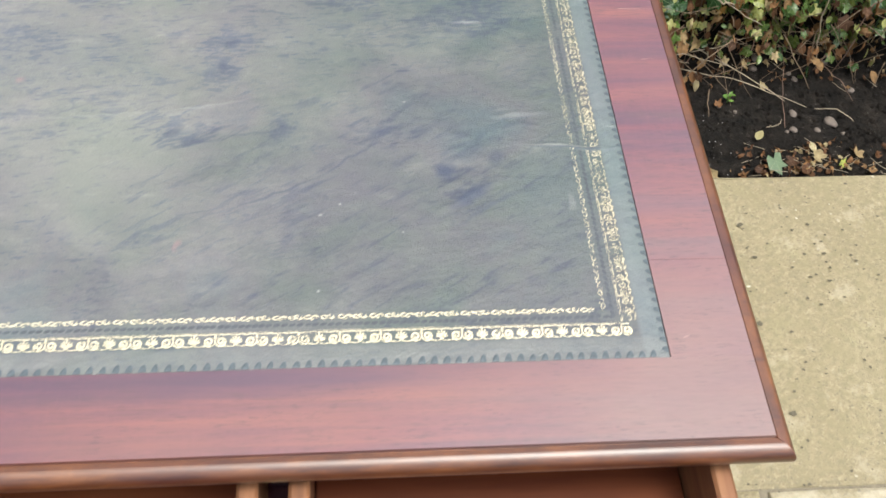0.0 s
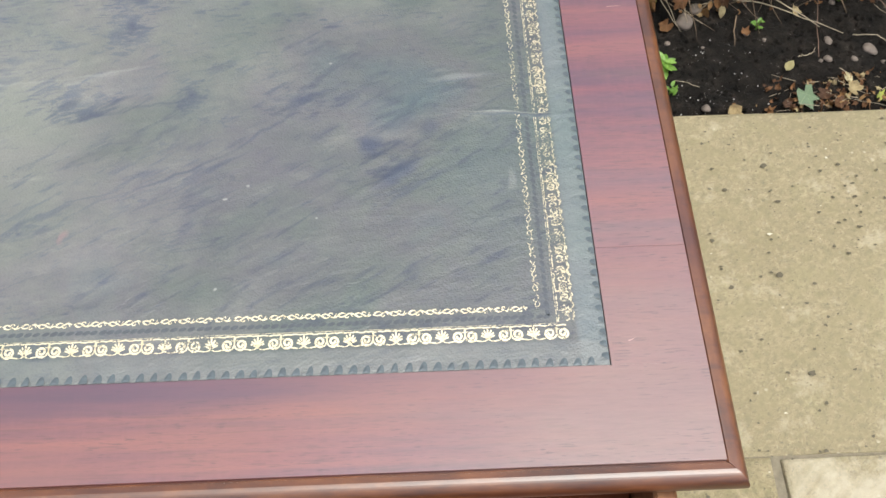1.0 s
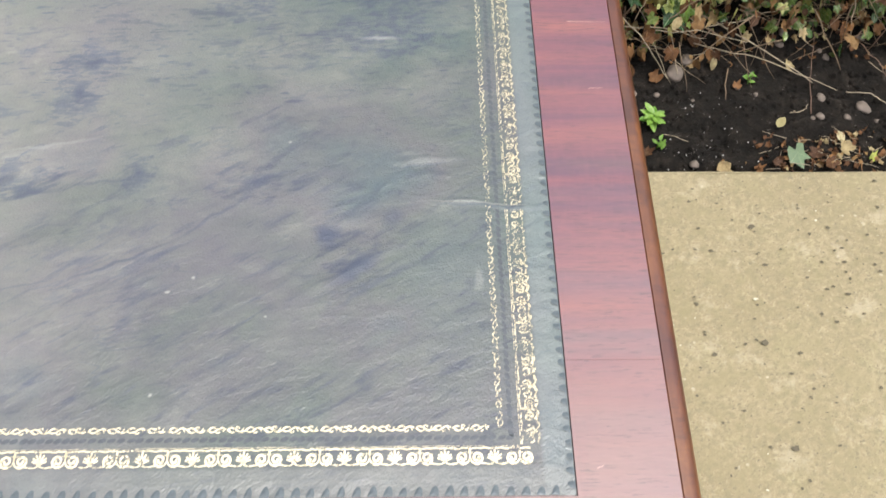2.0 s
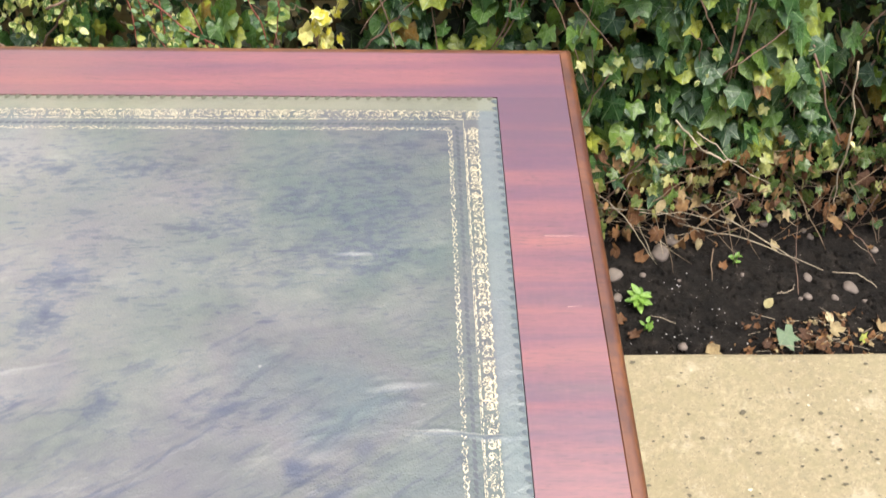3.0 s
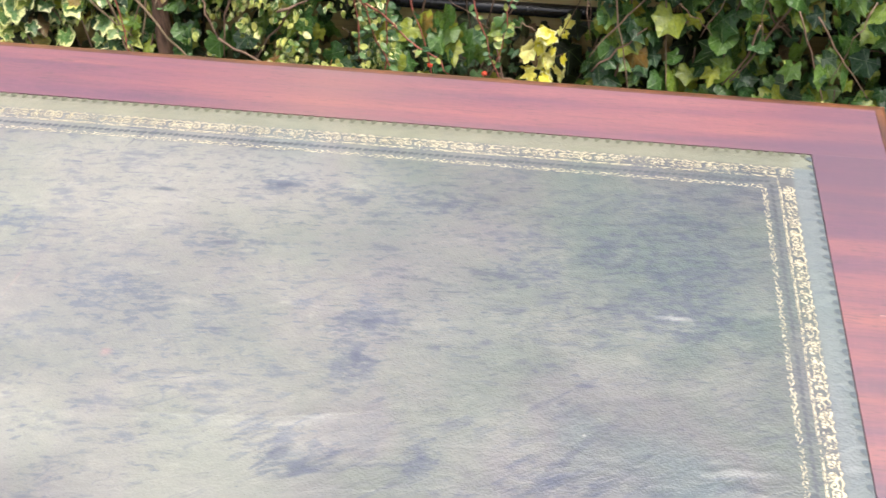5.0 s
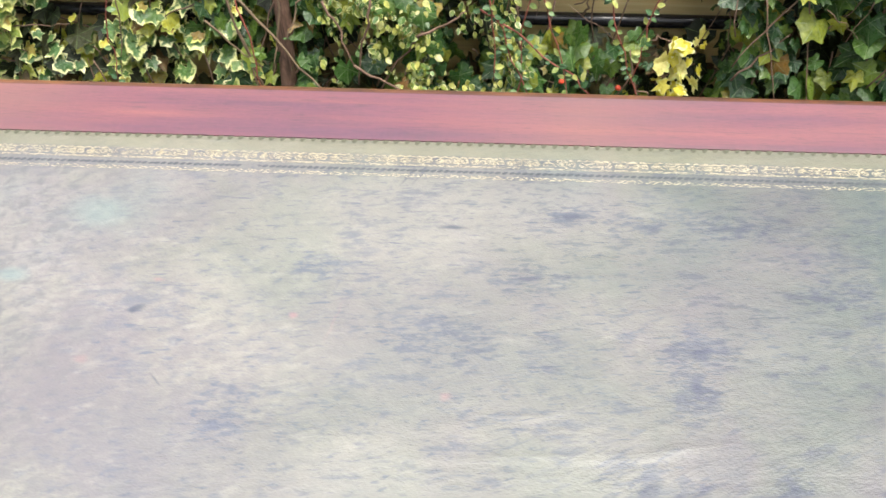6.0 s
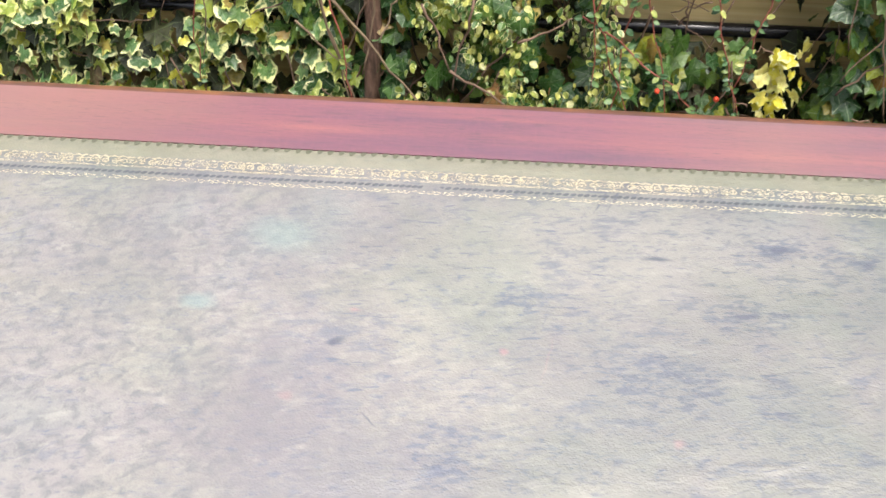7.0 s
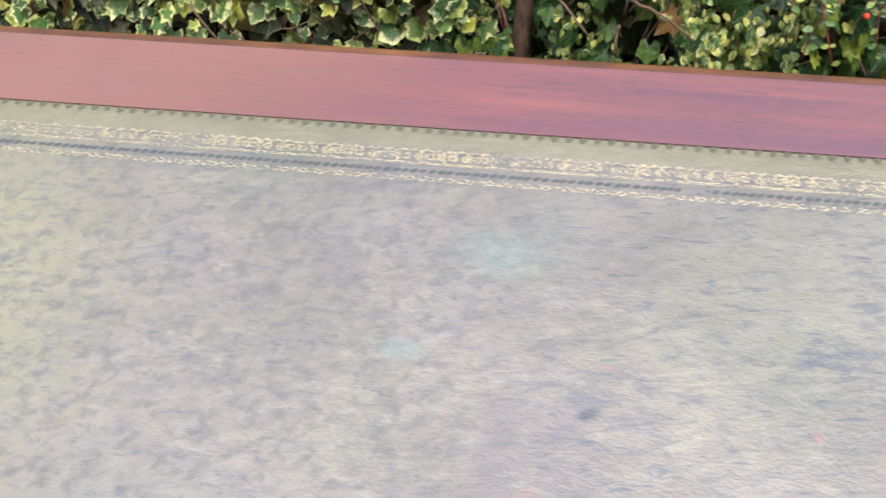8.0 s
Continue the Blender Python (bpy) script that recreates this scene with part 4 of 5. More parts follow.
            arc = [(x + w / 2 - w / 2 * math.cos(math.pi * k / 8) + 0.0012 * math.sin(math.pi * k / 8), 0.0007 + h * math.sin(math.pi * k / 8) ** 1.2, q) for k in range(9)]
            g.add(arc + [(x + 0.45 * w, 0.38 * h, q + 0.0004)], [(k, k + 1, 9) for k in range(8)] + [(8, 0, 9)])
            x += 0.0096
        part("edge_tooling", put(g), OLIVE if turn == 180 else TOOLED, hide, "dark scalloped tooling on the leather edge", kind="stuff")


build_tooling(hide)


def build_scratches(top):
    """Fine pale scratches in the polish of the side band."""
    pale = plain("pale_scratch", (0.45, 0.30, 0.27), 0.5, 0.2)
    for pts in ([(-0.071, 0.5195), (-0.055, 0.5190), (-0.036, 0.5192)], [(-0.060, 0.443), (-0.048, 0.4435)], [(-0.086, 0.118), (-0.081, 0.120)]):
        part("scratch", Geo().ribbon(pts, 0.0008, TOP + 0.0003, True), pale, top)


build_scratches(desktop)


def build_carcass():
    """Frieze with open drawers, and the two pedestals that carry it."""
    zt, zb = 0.7460, 0.640
    inx0, inx1 = LEFT + 0.016, RIGHT - 0.018
    body = part("frieze", Geo().box(inx0, inx0 + 0.018, FRONT + 0.012, BACK - 0.012, zb, zt), CARCASS, desk)
    part("side_panel", Geo().box(inx1 - 0.018, inx1, FRONT + 0.012, BACK - 0.012, zb, zt), CARCASS, body)
    part("back_panel", Geo().box(inx0 + 0.018, inx1 - 0.018, BACK - 0.030, BACK - 0.012, zb, zt), CARCASS, body)
    part("dust_board", Geo().box(inx0 + 0.018, inx1 - 0.018, FRONT + 0.012, BACK - 0.030, zb, zb + 0.012), CARCASS, body)
    for x in (-0.409, -1.145):
        part("divider", Geo().box(x - 0.009, x + 0.009, FRONT + 0.03, BACK - 0.032, zb + 0.013, zt - 0.001), CARCASS, body)
    for x0, x1, pull in ((-0.398, -0.062, 0.11), (-1.134, -0.420, 0.09), (-1.488, -1.157, 0.0)):
        y0, y1 = FRONT + 0.012 - pull, FRONT + 0.012 - pull + 0.55
        z0, z1 = zb + 0.014, zt - 0.006
        front = part("drawer", Geo().box(x0 - 0.002, x1 + 0.002, y0 - 0.018, y0, z0, z1, 0.003), WOOD, desk, "open mahogany drawer" if pull else "closed mahogany drawer")
        part("drawer_side", Geo().box(x0, x0 + 0.016, y0 + 0.0005, y1, z0, z1 - 0.002, 0.0025), RAW, front, "pale unpolished drawer side")
        part("drawer_side", Geo().box(x1 - 0.016, x1, y0 + 0.0005, y1, z0, z1 - 0.002, 0.0025), RAW, front, "pale unpolished drawer side")
        part("drawer_back", Geo().box(x0 + 0.017, x1 - 0.017, y1 - 0.012, y1, z0, z1 - 0.012, 0.001), RAW, front)
        part("drawer_bottom", Geo().box(x0 + 0.017, x1 - 0.017, y0 + 0.0005, y1 - 0.013, z0 + 0.004, z0 + 0.010, 0.001), DRAWER_BASE, front, "red-brown drawer bottom")
    for x0, x1 in ((inx1 - 0.36, inx1), (inx0, inx0 + 0.36)):
        ped = part("pedestal", Geo().box(x0 + 0.004, x1 - 0.004, FRONT + 0.02, BACK - 0.02, 0.081, zb - 0.001, 0.003), CARCASS, desk)
        part("plinth", Geo().box(x0 - 0.006, x1 + 0.006, FRONT + 0.010, BACK - 0.010, 0.0, 0.080, 0.004), CARCASS, ped)


build_carcass()


# ---- the fence behind the hedge ----
def build_fence():
    fence = thing("fence", (-0.4, 1.61, 0), "pale treated pine fence boards behind the ivy", "fence", kind="structure")
    z = 0.270
    for k in range(6):
        part("board", Geo().box(-3.4, 2.8, 1.600 + 0.004 * (k % 2), 1.622, z, z + 0.148, 0.003), PINE, fence)
        z += 0.150
    part("board", Geo().box(-3.4, 2.8, 1.596, 1.625, -0.06, 0.268, 0.003), PINE, fence)
    for x in (-3.0, -1.2, 0.6, 2.4):
        part("post", Geo().box(x - 0.04, x + 0.04, 1.628, 1.70, -0.06, 1.22, 0.004), PINE, fence)
    solo("pipe", Geo().tube([(-3.4, 1.583, 0.283), (-1, 1.583, 0.283), (1, 1.583, 0.283), (2.8, 1.583, 0.283)], 0.0125, sides=14), BLACK,
         "glossy black plastic pipe along the fence boards", "pipe", smooth=True)


build_fence()


# ---- leaves ----
def ivy_leaf(g, m, size, rng, slim=1.0, curl=0.0):
    """A five-lobed ivy leaf; its stalk end is at the origin, its tip along y."""
    keys = [(0, 1.0), (22, 0.60), (34, 0.50), (58, 0.80), (80, 0.52), (95, 0.47), (122, 0.60), (150, 0.45), (172, 0.20)]
    ring, soft = [], 0.05 + 0.75 * rng.random() ** 1.4
    slim *= rng.uniform(0.85, 1.12)
    for s in (1, -1):
        seq = keys if s == 1 else keys[::-1][:-1]
        for a, r in seq:
            r = (r + (0.66 - r) * soft if 0 < a < 170 else r * (1 - 0.2 * soft)) * (1 + rng.uniform(-0.13, 0.13))
            ring.append((s * a, r))
    v, uv = [(0, 0, 0)], [(0.0, 0.95)]
    vein = {0: 1.0, 58: 1.0, 122: 0.95}
    cup, fold = rng.uniform(-0.25, 0.10) + curl, rng.uniform(0.05, 0.22)
    for q in (0.55, 1.0):
        for a, r in ring:
            t = radians(a)
            x, y = math.sin(t) * r * q * slim, math.cos(t) * r * q
            z = cup * (x * x + y * y) - fold * abs(x) * 0.6 - (0.10 * q if abs(a) not in vein else 0) * 0.6
            v.append((x, y, z))
            uv.append((q, vein.get(abs(a), 0.0)))
    n = len(ring)
    f = [(0, 1 + i, 1 + (i + 1) % n) for i in range(n)]
    f += [(1 + i, 1 + n + i, 1 + n + (i + 1) % n, 1 + (i + 1) % n) for i in range(n)]
    g.add([m @ (Vector(p) * size) for p in v], f, uv)


def oval_leaf(g, m, size, rng, width=0.32):
    """A small oval leaf with a folded midrib."""
    v, uv, f = [], [], []
    fold, curl = rng.uniform(0.1, 0.35), rng.uniform(-0.3, 0.1)
    ts = (0.0, 0.18, 0.45, 0.72, 0.92, 1.0)
    for t in ts:
        w = width * math.sin(math.pi * min(1, t ** 0.85)) ** 0.75 if 0 < t < 1 else 0.012
        for s in (-1, -0.6, 0, 0.6, 1):
            v.append((s * w, t, fold * abs(s) * w + curl * t * t))
            uv.append((max(abs(s), abs(2 * t - 1) ** 3), 1.0 if s == 0 else 0.0))
    for i in range(len(ts) - 1):
        for k in range(4):
            f.append((5 * i + k, 5 * i + k + 1, 5 * i + k + 6, 5 * i + k + 5))
    g.add([m @ (Vector(p) * size) for p in v], f, uv)


def facing(p, tip, normal):
    """The pose of a leaf at p, its tip and upper face turned as told."""
    n = Vector(normal).normalized()
    t = Vector(tip)
    t = (t - n * t.dot(n)).normalized()
    m = Matrix((t.cross(n), t, n)).transposed().to_4x4()
    m.translation = p
    return m


def smooth_step(x, table):
    for (x0, y0), (x1, y1) in zip(table, table[1:]):
        if x <= x1:
            k = min(1, max(0, (x - x0) / (x1 - x0)))
            return y0 + (y1 - y0) * k * k * (3 - 2 * k)
    return table[-1][1]


def hedge_front(x, z):
    """The y of the hedge's face."""
    base = smooth_step(x, [(-1.7, 1.50), (-1.2, 1.47), (-0.9, 1.42), (-0.5, 1.42), (-0.15, 1.34), (0.2, 1.25), (0.6, 1.27), (1.2, 1.25)])
    return base + 0.07 * max(0, z - 0.15) + 0.28 * max(0, z - 0.58) + 0.045 * noise.noise((x * 4.5, z * 4.5, 8)) + 0.03 * noise.noise((x * 13, z * 13, 3))


def hedge_top(x):
    # the unseen height at the right is added to darken reflections in the desk
    return smooth_step(x, [(-1.3, 0.95), (-0.6, 1.15), (0.1, 2.1), (1.2, 2.5)])


def gap(p):
    """A bare place where the fence and the pipe show."""
    return (-0.60 < p.x < -0.29 and p.z < 1.2 and p.y < 1.6 and p.z - (1.6 - p.y) * 0.66 > 0.255 + 0.03 * noise.noise((p.x * 14, 0, 0)))


def leaf_pose(rng, p, loose=0.5):
    n = Vector((rng.gauss(0, loose), -0.70, 0.72 + rng.gauss(0, loose * 0.7)))
    t = Vector((rng.gauss(0, 0.55), -0.25 + rng.gauss(0, 0.2), -0.9 + rng.gauss(0, 0.25)))
    return facing(p, t, n)


def plant(name, label, mats, shape, spots, sizes, seed, singles=120, category="climbing plant", loose=0.65):
    """A climbing plant: its foremost leaves one by one, and the rest of its foliage."""
    rng = random.Random(seed)
    xs = [p.x for p in spots]
    base = thing(name, (sum(xs) / len(xs), 1.45, -0.01), label, category, "plants of the hedge")
    order = sorted(range(len(spots)), key=lambda i: spots[i].y - hedge_front(spots[i].x, spots[i].z) + (1.0 if spots[i].z > 0.55 else 0))
    front = set(order[:singles])
    forms = []
    for k in range(8):
        g = Geo()
        shape(g, Matrix(), 1.0, rng)
        forms.append(g.mesh(name + "_leaf", mats[0], True))
    mass = Geo()
    for i, p in enumerate(spots):
        size = rng.uniform(*sizes) * (1.5 if p.z > 0.75 else 1)
        m = leaf_pose(rng, p, loose)
        if i in front:
            ob = part("leaf", forms[i % 8], mats[0], base)
            ob.matrix_basis = m @ Matrix.Scale(size, 4)
        else:
            shape(mass, m, size, rng)
    part("foliage", mass, mats[1], base, kind="stuff", smooth=True)
    return base


def spread(rng, n, x0, x1, z0, z1, depth=0.16):
    """Places for leaves over a stretch of the hedge, thicker towards its face."""
    out = []
    while len(out) < n:
        x, z = rng.uniform(x0, x1), rng.uniform(z0, z1)
        if z > hedge_top(x):
            continue
        p = Vector((x, hedge_front(x, z) + depth * rng.random() ** 1.6, z))
        hole = noise.noise((x * 11, z * 11, 2.5)) + 0.6 * noise.noise((x * 26, z * 26, 7.5))
        if z < 0.7 and hole < -0.04 - 0.8 * rng.random() ** 3:
            continue
        if abs(x + 0.325) < 0.048 and 0.15 < z < 0.60 and p.y < 1.50:
            continue
        if p.y < 1.575 and not gap(p):
            out.append(p)
    return out


def stems(base, rng, lines, mat, r0=0.003, amp=0.006, name="stem"):
    for a, b in lines:
        g = Geo().tube(wiggle(rng, a, b, 9, amp), r0 * 0.62, r0 * 0.3, 6)
        part(name, g, mat, base, smooth=True)


def build_hedge():
    rng = random.Random(11)
    # growth against the boards: leaves coloured dark for the hedge's inner shade, and bare stems
    g, h = Geo(), Geo()
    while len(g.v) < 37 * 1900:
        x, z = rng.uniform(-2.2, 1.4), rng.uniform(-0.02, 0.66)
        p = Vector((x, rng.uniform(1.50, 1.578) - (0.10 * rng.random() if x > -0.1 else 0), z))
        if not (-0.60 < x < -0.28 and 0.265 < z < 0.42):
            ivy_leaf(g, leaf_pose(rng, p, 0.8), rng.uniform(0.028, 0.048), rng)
    for _ in range(420):
        x, z = rng.uniform(-2.0, 1.2), rng.uniform(0.0, 0.6)
        a = Vector((x, min(1.56, hedge_front(x, z) + rng.uniform(-0.015, 0.12)), z))
        b = a + Vector((rng.uniform(-0.10, 0.10), rng.uniform(-0.03, 0.02), rng.uniform(-0.25, 0.10)))
        r = rng.uniform(0.0008, 0.0024)
        h.tube(wiggle(rng, a, b, 6, 0.006), r, r * 0.6, 5)
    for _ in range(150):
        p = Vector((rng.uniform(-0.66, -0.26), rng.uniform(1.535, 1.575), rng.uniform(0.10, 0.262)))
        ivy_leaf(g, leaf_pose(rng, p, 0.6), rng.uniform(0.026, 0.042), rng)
    solo("old_ivy_foliage", g, SHADED[1], "ivy leaves against the fence, coloured dark for the shade inside the hedge", "ivy leaves", kind="stuff", smooth=True)
    solo("bare_stems", h, STEM, "thin brown stems running through the hedge", "stems", kind="stuff", smooth=True)
    # green ivy, thick and dark
    low = spread(rng, 1300, -0.28, 0.95, 0.15, 0.62, 0.11) + spread(rng, 500, -0.28, 0.95, 0.10, 0.62, 0.3)
    ivy = plant("ivy", "dark green ivy with pointed lobed leaves climbing the fence", IVY, ivy_leaf, low, (0.012, 0.044), 21, 290, loose=0.78)
    stems(ivy, rng, [((0.02, 1.27, 0.53), (0.115, 1.26, 0.32)), ((0.045, 1.26, 0.53), (0.15, 1.25, 0.40)), ((0.24, 1.22, 0.54), (0.30, 1.22, 0.44)),
                     ((-0.235, 1.33, 0.51), (-0.19, 1.30, 0.33)), ((-0.16, 1.40, 0.50), (-0.11, 1.34, 0.24))], STEM, 0.0024, 0.003)
    stems(ivy, rng, [((0.53, 1.24, 0.40), (0.56, 1.23, 0.26)), ((0.56, 1.23, 0.26), (0.60, 1.24, 0.04)), ((0.25, 1.20, 0.31), (0.31, 1.19, 0.25)), ((0.31, 1.19, 0.25), (0.37, 1.20, 0.22))], TWIG, 0.0032)
    # the hedge's right end, and unseen upper ivy added to block bright sky
    far = spread(rng, 240, 0.95, 1.9, 0.03, 0.75, 0.25) + spread(rng, 1500, -0.35, 1.9, 0.62, 2.5, 0.22)
    plant("ivy", "dense green ivy, its unseen tall part added to darken the desk's reflections", IVY, ivy_leaf, far, (0.035, 0.055), 22, 10)
    # green ivy behind the trunk
    mid = spread(rng, 800, -1.16, -0.28, 0.02, 0.60, 0.17)
    plant("ivy", "dark green ivy behind a bare brown trunk", IVY, ivy_leaf, mid, (0.014, 0.040), 23, 120)
    # variegated ivy
    spots = spread(rng, 1250, -1.95, -1.06, 0.0, 0.62, 0.15)
    vari = plant("variegated_ivy", "grey-green ivy with cream-edged leaves", VARI, ivy_leaf, spots, (0.011, 0.036), 24, 240)
    stems(vari, rng, [((-1.255, 1.44, 0.46), (-1.29, 1.42, 0.26)), ((-1.50, 1.50, 0.30), (-1.38, 1.47, 0.33))], STEM, 0.0022)
    spots = spread(rng, 320, -2.4, -0.5, 0.60, 1.15, 0.16) + spread(rng, 160, -2.6, -1.9, 0.0, 0.62, 0.16)
    plant("variegated_ivy", "cream-edged ivy along the top of the fence", VARI, ivy_leaf, spots, (0.03, 0.045), 25, 10)
    # euonymus
    spots = [p + Vector((rng.gauss(0, 0.012), -0.03 + rng.uniform(-0.012, 0.012), rng.gauss(0, 0.012))) for p in spread(rng, 170, -0.96, -0.58, 0.14, 0.58, 0.10) for _ in range(11)]
    eu = plant("euonymus", "bushy euonymus with round cream and yellow-green leaves", EUON, lambda g, m, s, r: oval_leaf(g, m, s, r, r.uniform(0.26, 0.40)), spots, (0.007, 0.018), 26, 280, "shrub", 0.95)
    stems(eu, rng, [((-0.91, 1.38, 0.45), (-0.865, 1.36, 0.34)), ((-0.83, 1.37, 0.47), (-0.86, 1.36, 0.30)), ((-0.865, 1.36, 0.34), (-0.76, 1.36, 0.26)), ((-0.76, 1.36, 0.40), (-0.68, 1.36, 0.45)), ((-0.865, 1.36, 0.28), (-0.872, 1.37, 0.20))], STEM, 0.004)
    spots = [p + Vector((0, -0.02, 0)) for p in spread(rng, 150, 0.05, 0.90, 0.08, 0.40, 0.08)]
    plant("ivy", "small pale yellow-green ivy leaves growing through the dark ivy", LOW, ivy_leaf, spots, (0.008, 0.020), 27, 60, "climbing plant", 0.85)
    # the yellow spray
    spots = [Vector((-0.325 + 0.10 * (z - 0.25) + rng.gauss(0, 0.017), 1.395 + rng.uniform(0, 0.05), z)) for z in [0.17 + 0.0042 * k for k in range(48)]]
    plant("yellow_ivy", "spray of bright yellow and cream ivy leaves", YELLOW, ivy_leaf, spots, (0.012, 0.027), 28, 48, "climbing plant", 0.9)
    spots = [Vector((rng.gauss(cx, 0.02), hedge_front(cx, cz) - 0.03 + rng.uniform(-0.01, 0.02), rng.gauss(cz, 0.02))) for cx, cz in ((0.305, 0.34), (0.255, 0.40), (0.47, 0.40), (0.50, 0.33), (0.12, 0.36), (0.02, 0.45), (0.60, 0.22)) for _ in range(2)]
    plant("euonymus", "sprig of small pale yellow-green leaves", EUON, lambda g, m, s, r: oval_leaf(g, m, s, r, 0.34), spots, (0.007, 0.014), 29, 28, loose=1.0)


def build_cotoneaster():
    """Arching red stems with paired oval leaves that hang before the fence."""
    rng = random.Random(31)
    base = thing("cotoneaster", (-0.5, 1.5, -0.01), "cotoneaster with arching red stems and small oval leaves", "shrub", "plants of the hedge")
    forms = []
    for k in range(6):
        g = Geo()
        oval_leaf(g, Matrix(), 1.0, rng)
        forms.append(g.mesh("cotoneaster_leaf", COTO[0], True))
    runs = [((-0.60, 1.44, 0.60), (-0.505, 1.37, 0.24)), ((-0.50, 1.43, 0.60), (-0.385, 1.36, 0.24)), ((-0.63, 1.43, 0.58), (-0.635, 1.38, 0.30)), ((-0.36, 1.42, 0.56), (-0.41, 1.38, 0.30)),
            ((-0.68, 1.42, 0.56), (-0.56, 1.37, 0.22)), ((-0.66, 1.41, 0.42), (-0.44, 1.36, 0.25)), ((-0.56, 1.44, 0.55), (-0.60, 1.38, 0.22)), ((-1.07, 1.42, 0.50), (-1.02, 1.37, 0.22)),
            ((-1.27, 1.43, 0.52), (-1.285, 1.39, 0.27))]
    count = 0
    for j, (a, b) in enumerate(runs):
        pts = wiggle(rng, a, b, 12, 0.007)
        part("stem", Geo().tube(pts, 0.0018, 0.0009, 6), REDSTEM, base, smooth=True)
        for i in range(30 if j < 7 else 16):
            k = rng.uniform(0, 11.99)
            p = pts[int(k)].lerp(pts[int(k) + 1], k % 1)
            s = rng.choice((-1, 1))
            m = facing(p, (s * rng.uniform(0.4, 1), rng.uniform(-0.6, 0.1), rng.uniform(-0.5, 0.6)), (rng.gauss(0, 0.4), -0.8, 0.6 + rng.gauss(0, 0.3)))
            ob = part("leaf", forms[count % 6], COTO[0], base)
            ob.matrix_basis = m @ Matrix.Scale(rng.uniform(0.009, 0.017), 4)
            count += 1
    for x, y, z in ((-0.425, 1.40, 0.275), (-0.52, 1.42, 0.27)):
        bm = bmesh.new()
        bmesh.ops.create_icosphere(bm, subdivisions=2, radius=0.005, matrix=Matrix.Translation((x, y, z)))
        me = bpy.data.meshes.new("berry")
        bm.to_mesh(me)
        bm.free()
        me.materials.append(BERRY)
        part("berry", me, BERRY, base, "red berry")


def build_trunk():
    rng = random.Random(41)
    tree = thing("small_tree", (-1.01, 1.46, -0.02), "small tree trunk with rough brown bark and bare side shoots", "tree")
    g = Geo()
    pts = wiggle(rng, (-1.02, 1.47, -0.03), (-0.97, 1.48, 1.1), 16, 0.006)
    sides, v, f = 12, [], []
    for i, p in enumerate(pts):
        for k in range(sides):
            a = math.tau * k / sides
            r = 0.0155 - 0.004 * i / 16 + 0.003 * noise.noise((k * 0.9, i * 0.5, 0))
            v.append((p.x + r * math.cos(a), p.y + r * math.sin(a), p.z))
    for i in range(16):
        f += [(i * sides + k, i * sides + (k + 1) % sides, (i + 1) * sides + (k + 1) % sides, (i + 1) * sides + k) for k in range(sides)]
    part("trunk", g.add(v, f), BARK, tree, smooth=True)
    for a, b, r in (((-1.10, 1.43, 0.50), (-1.02, 1.39, 0.22), 0.003), ((-1.08, 1.42, 0.46), (-1.03, 1.38, 0.24), 0.0026), ((-0.985, 1.42, 0.48), (-1.01, 1.39, 0.30), 0.0028), ((-1.07, 1.42, 0.44), (-0.90, 1.37, 0.24), 0.0032), ((-1.12, 1.42, 0.38), (-1.03, 1.40, 0.30), 0.0024), ((-0.95, 1.44, 0.44), (-0.98, 1.40, 0.36), 0.0026)):
        part("shoot", Geo().tube(wiggle(rng, a, b, 8, 0.005), r * 0.85, r * 0.45, 6), DRY, tree, smooth=True)


build_hedge()
build_cotoneaster()
build_trunk()


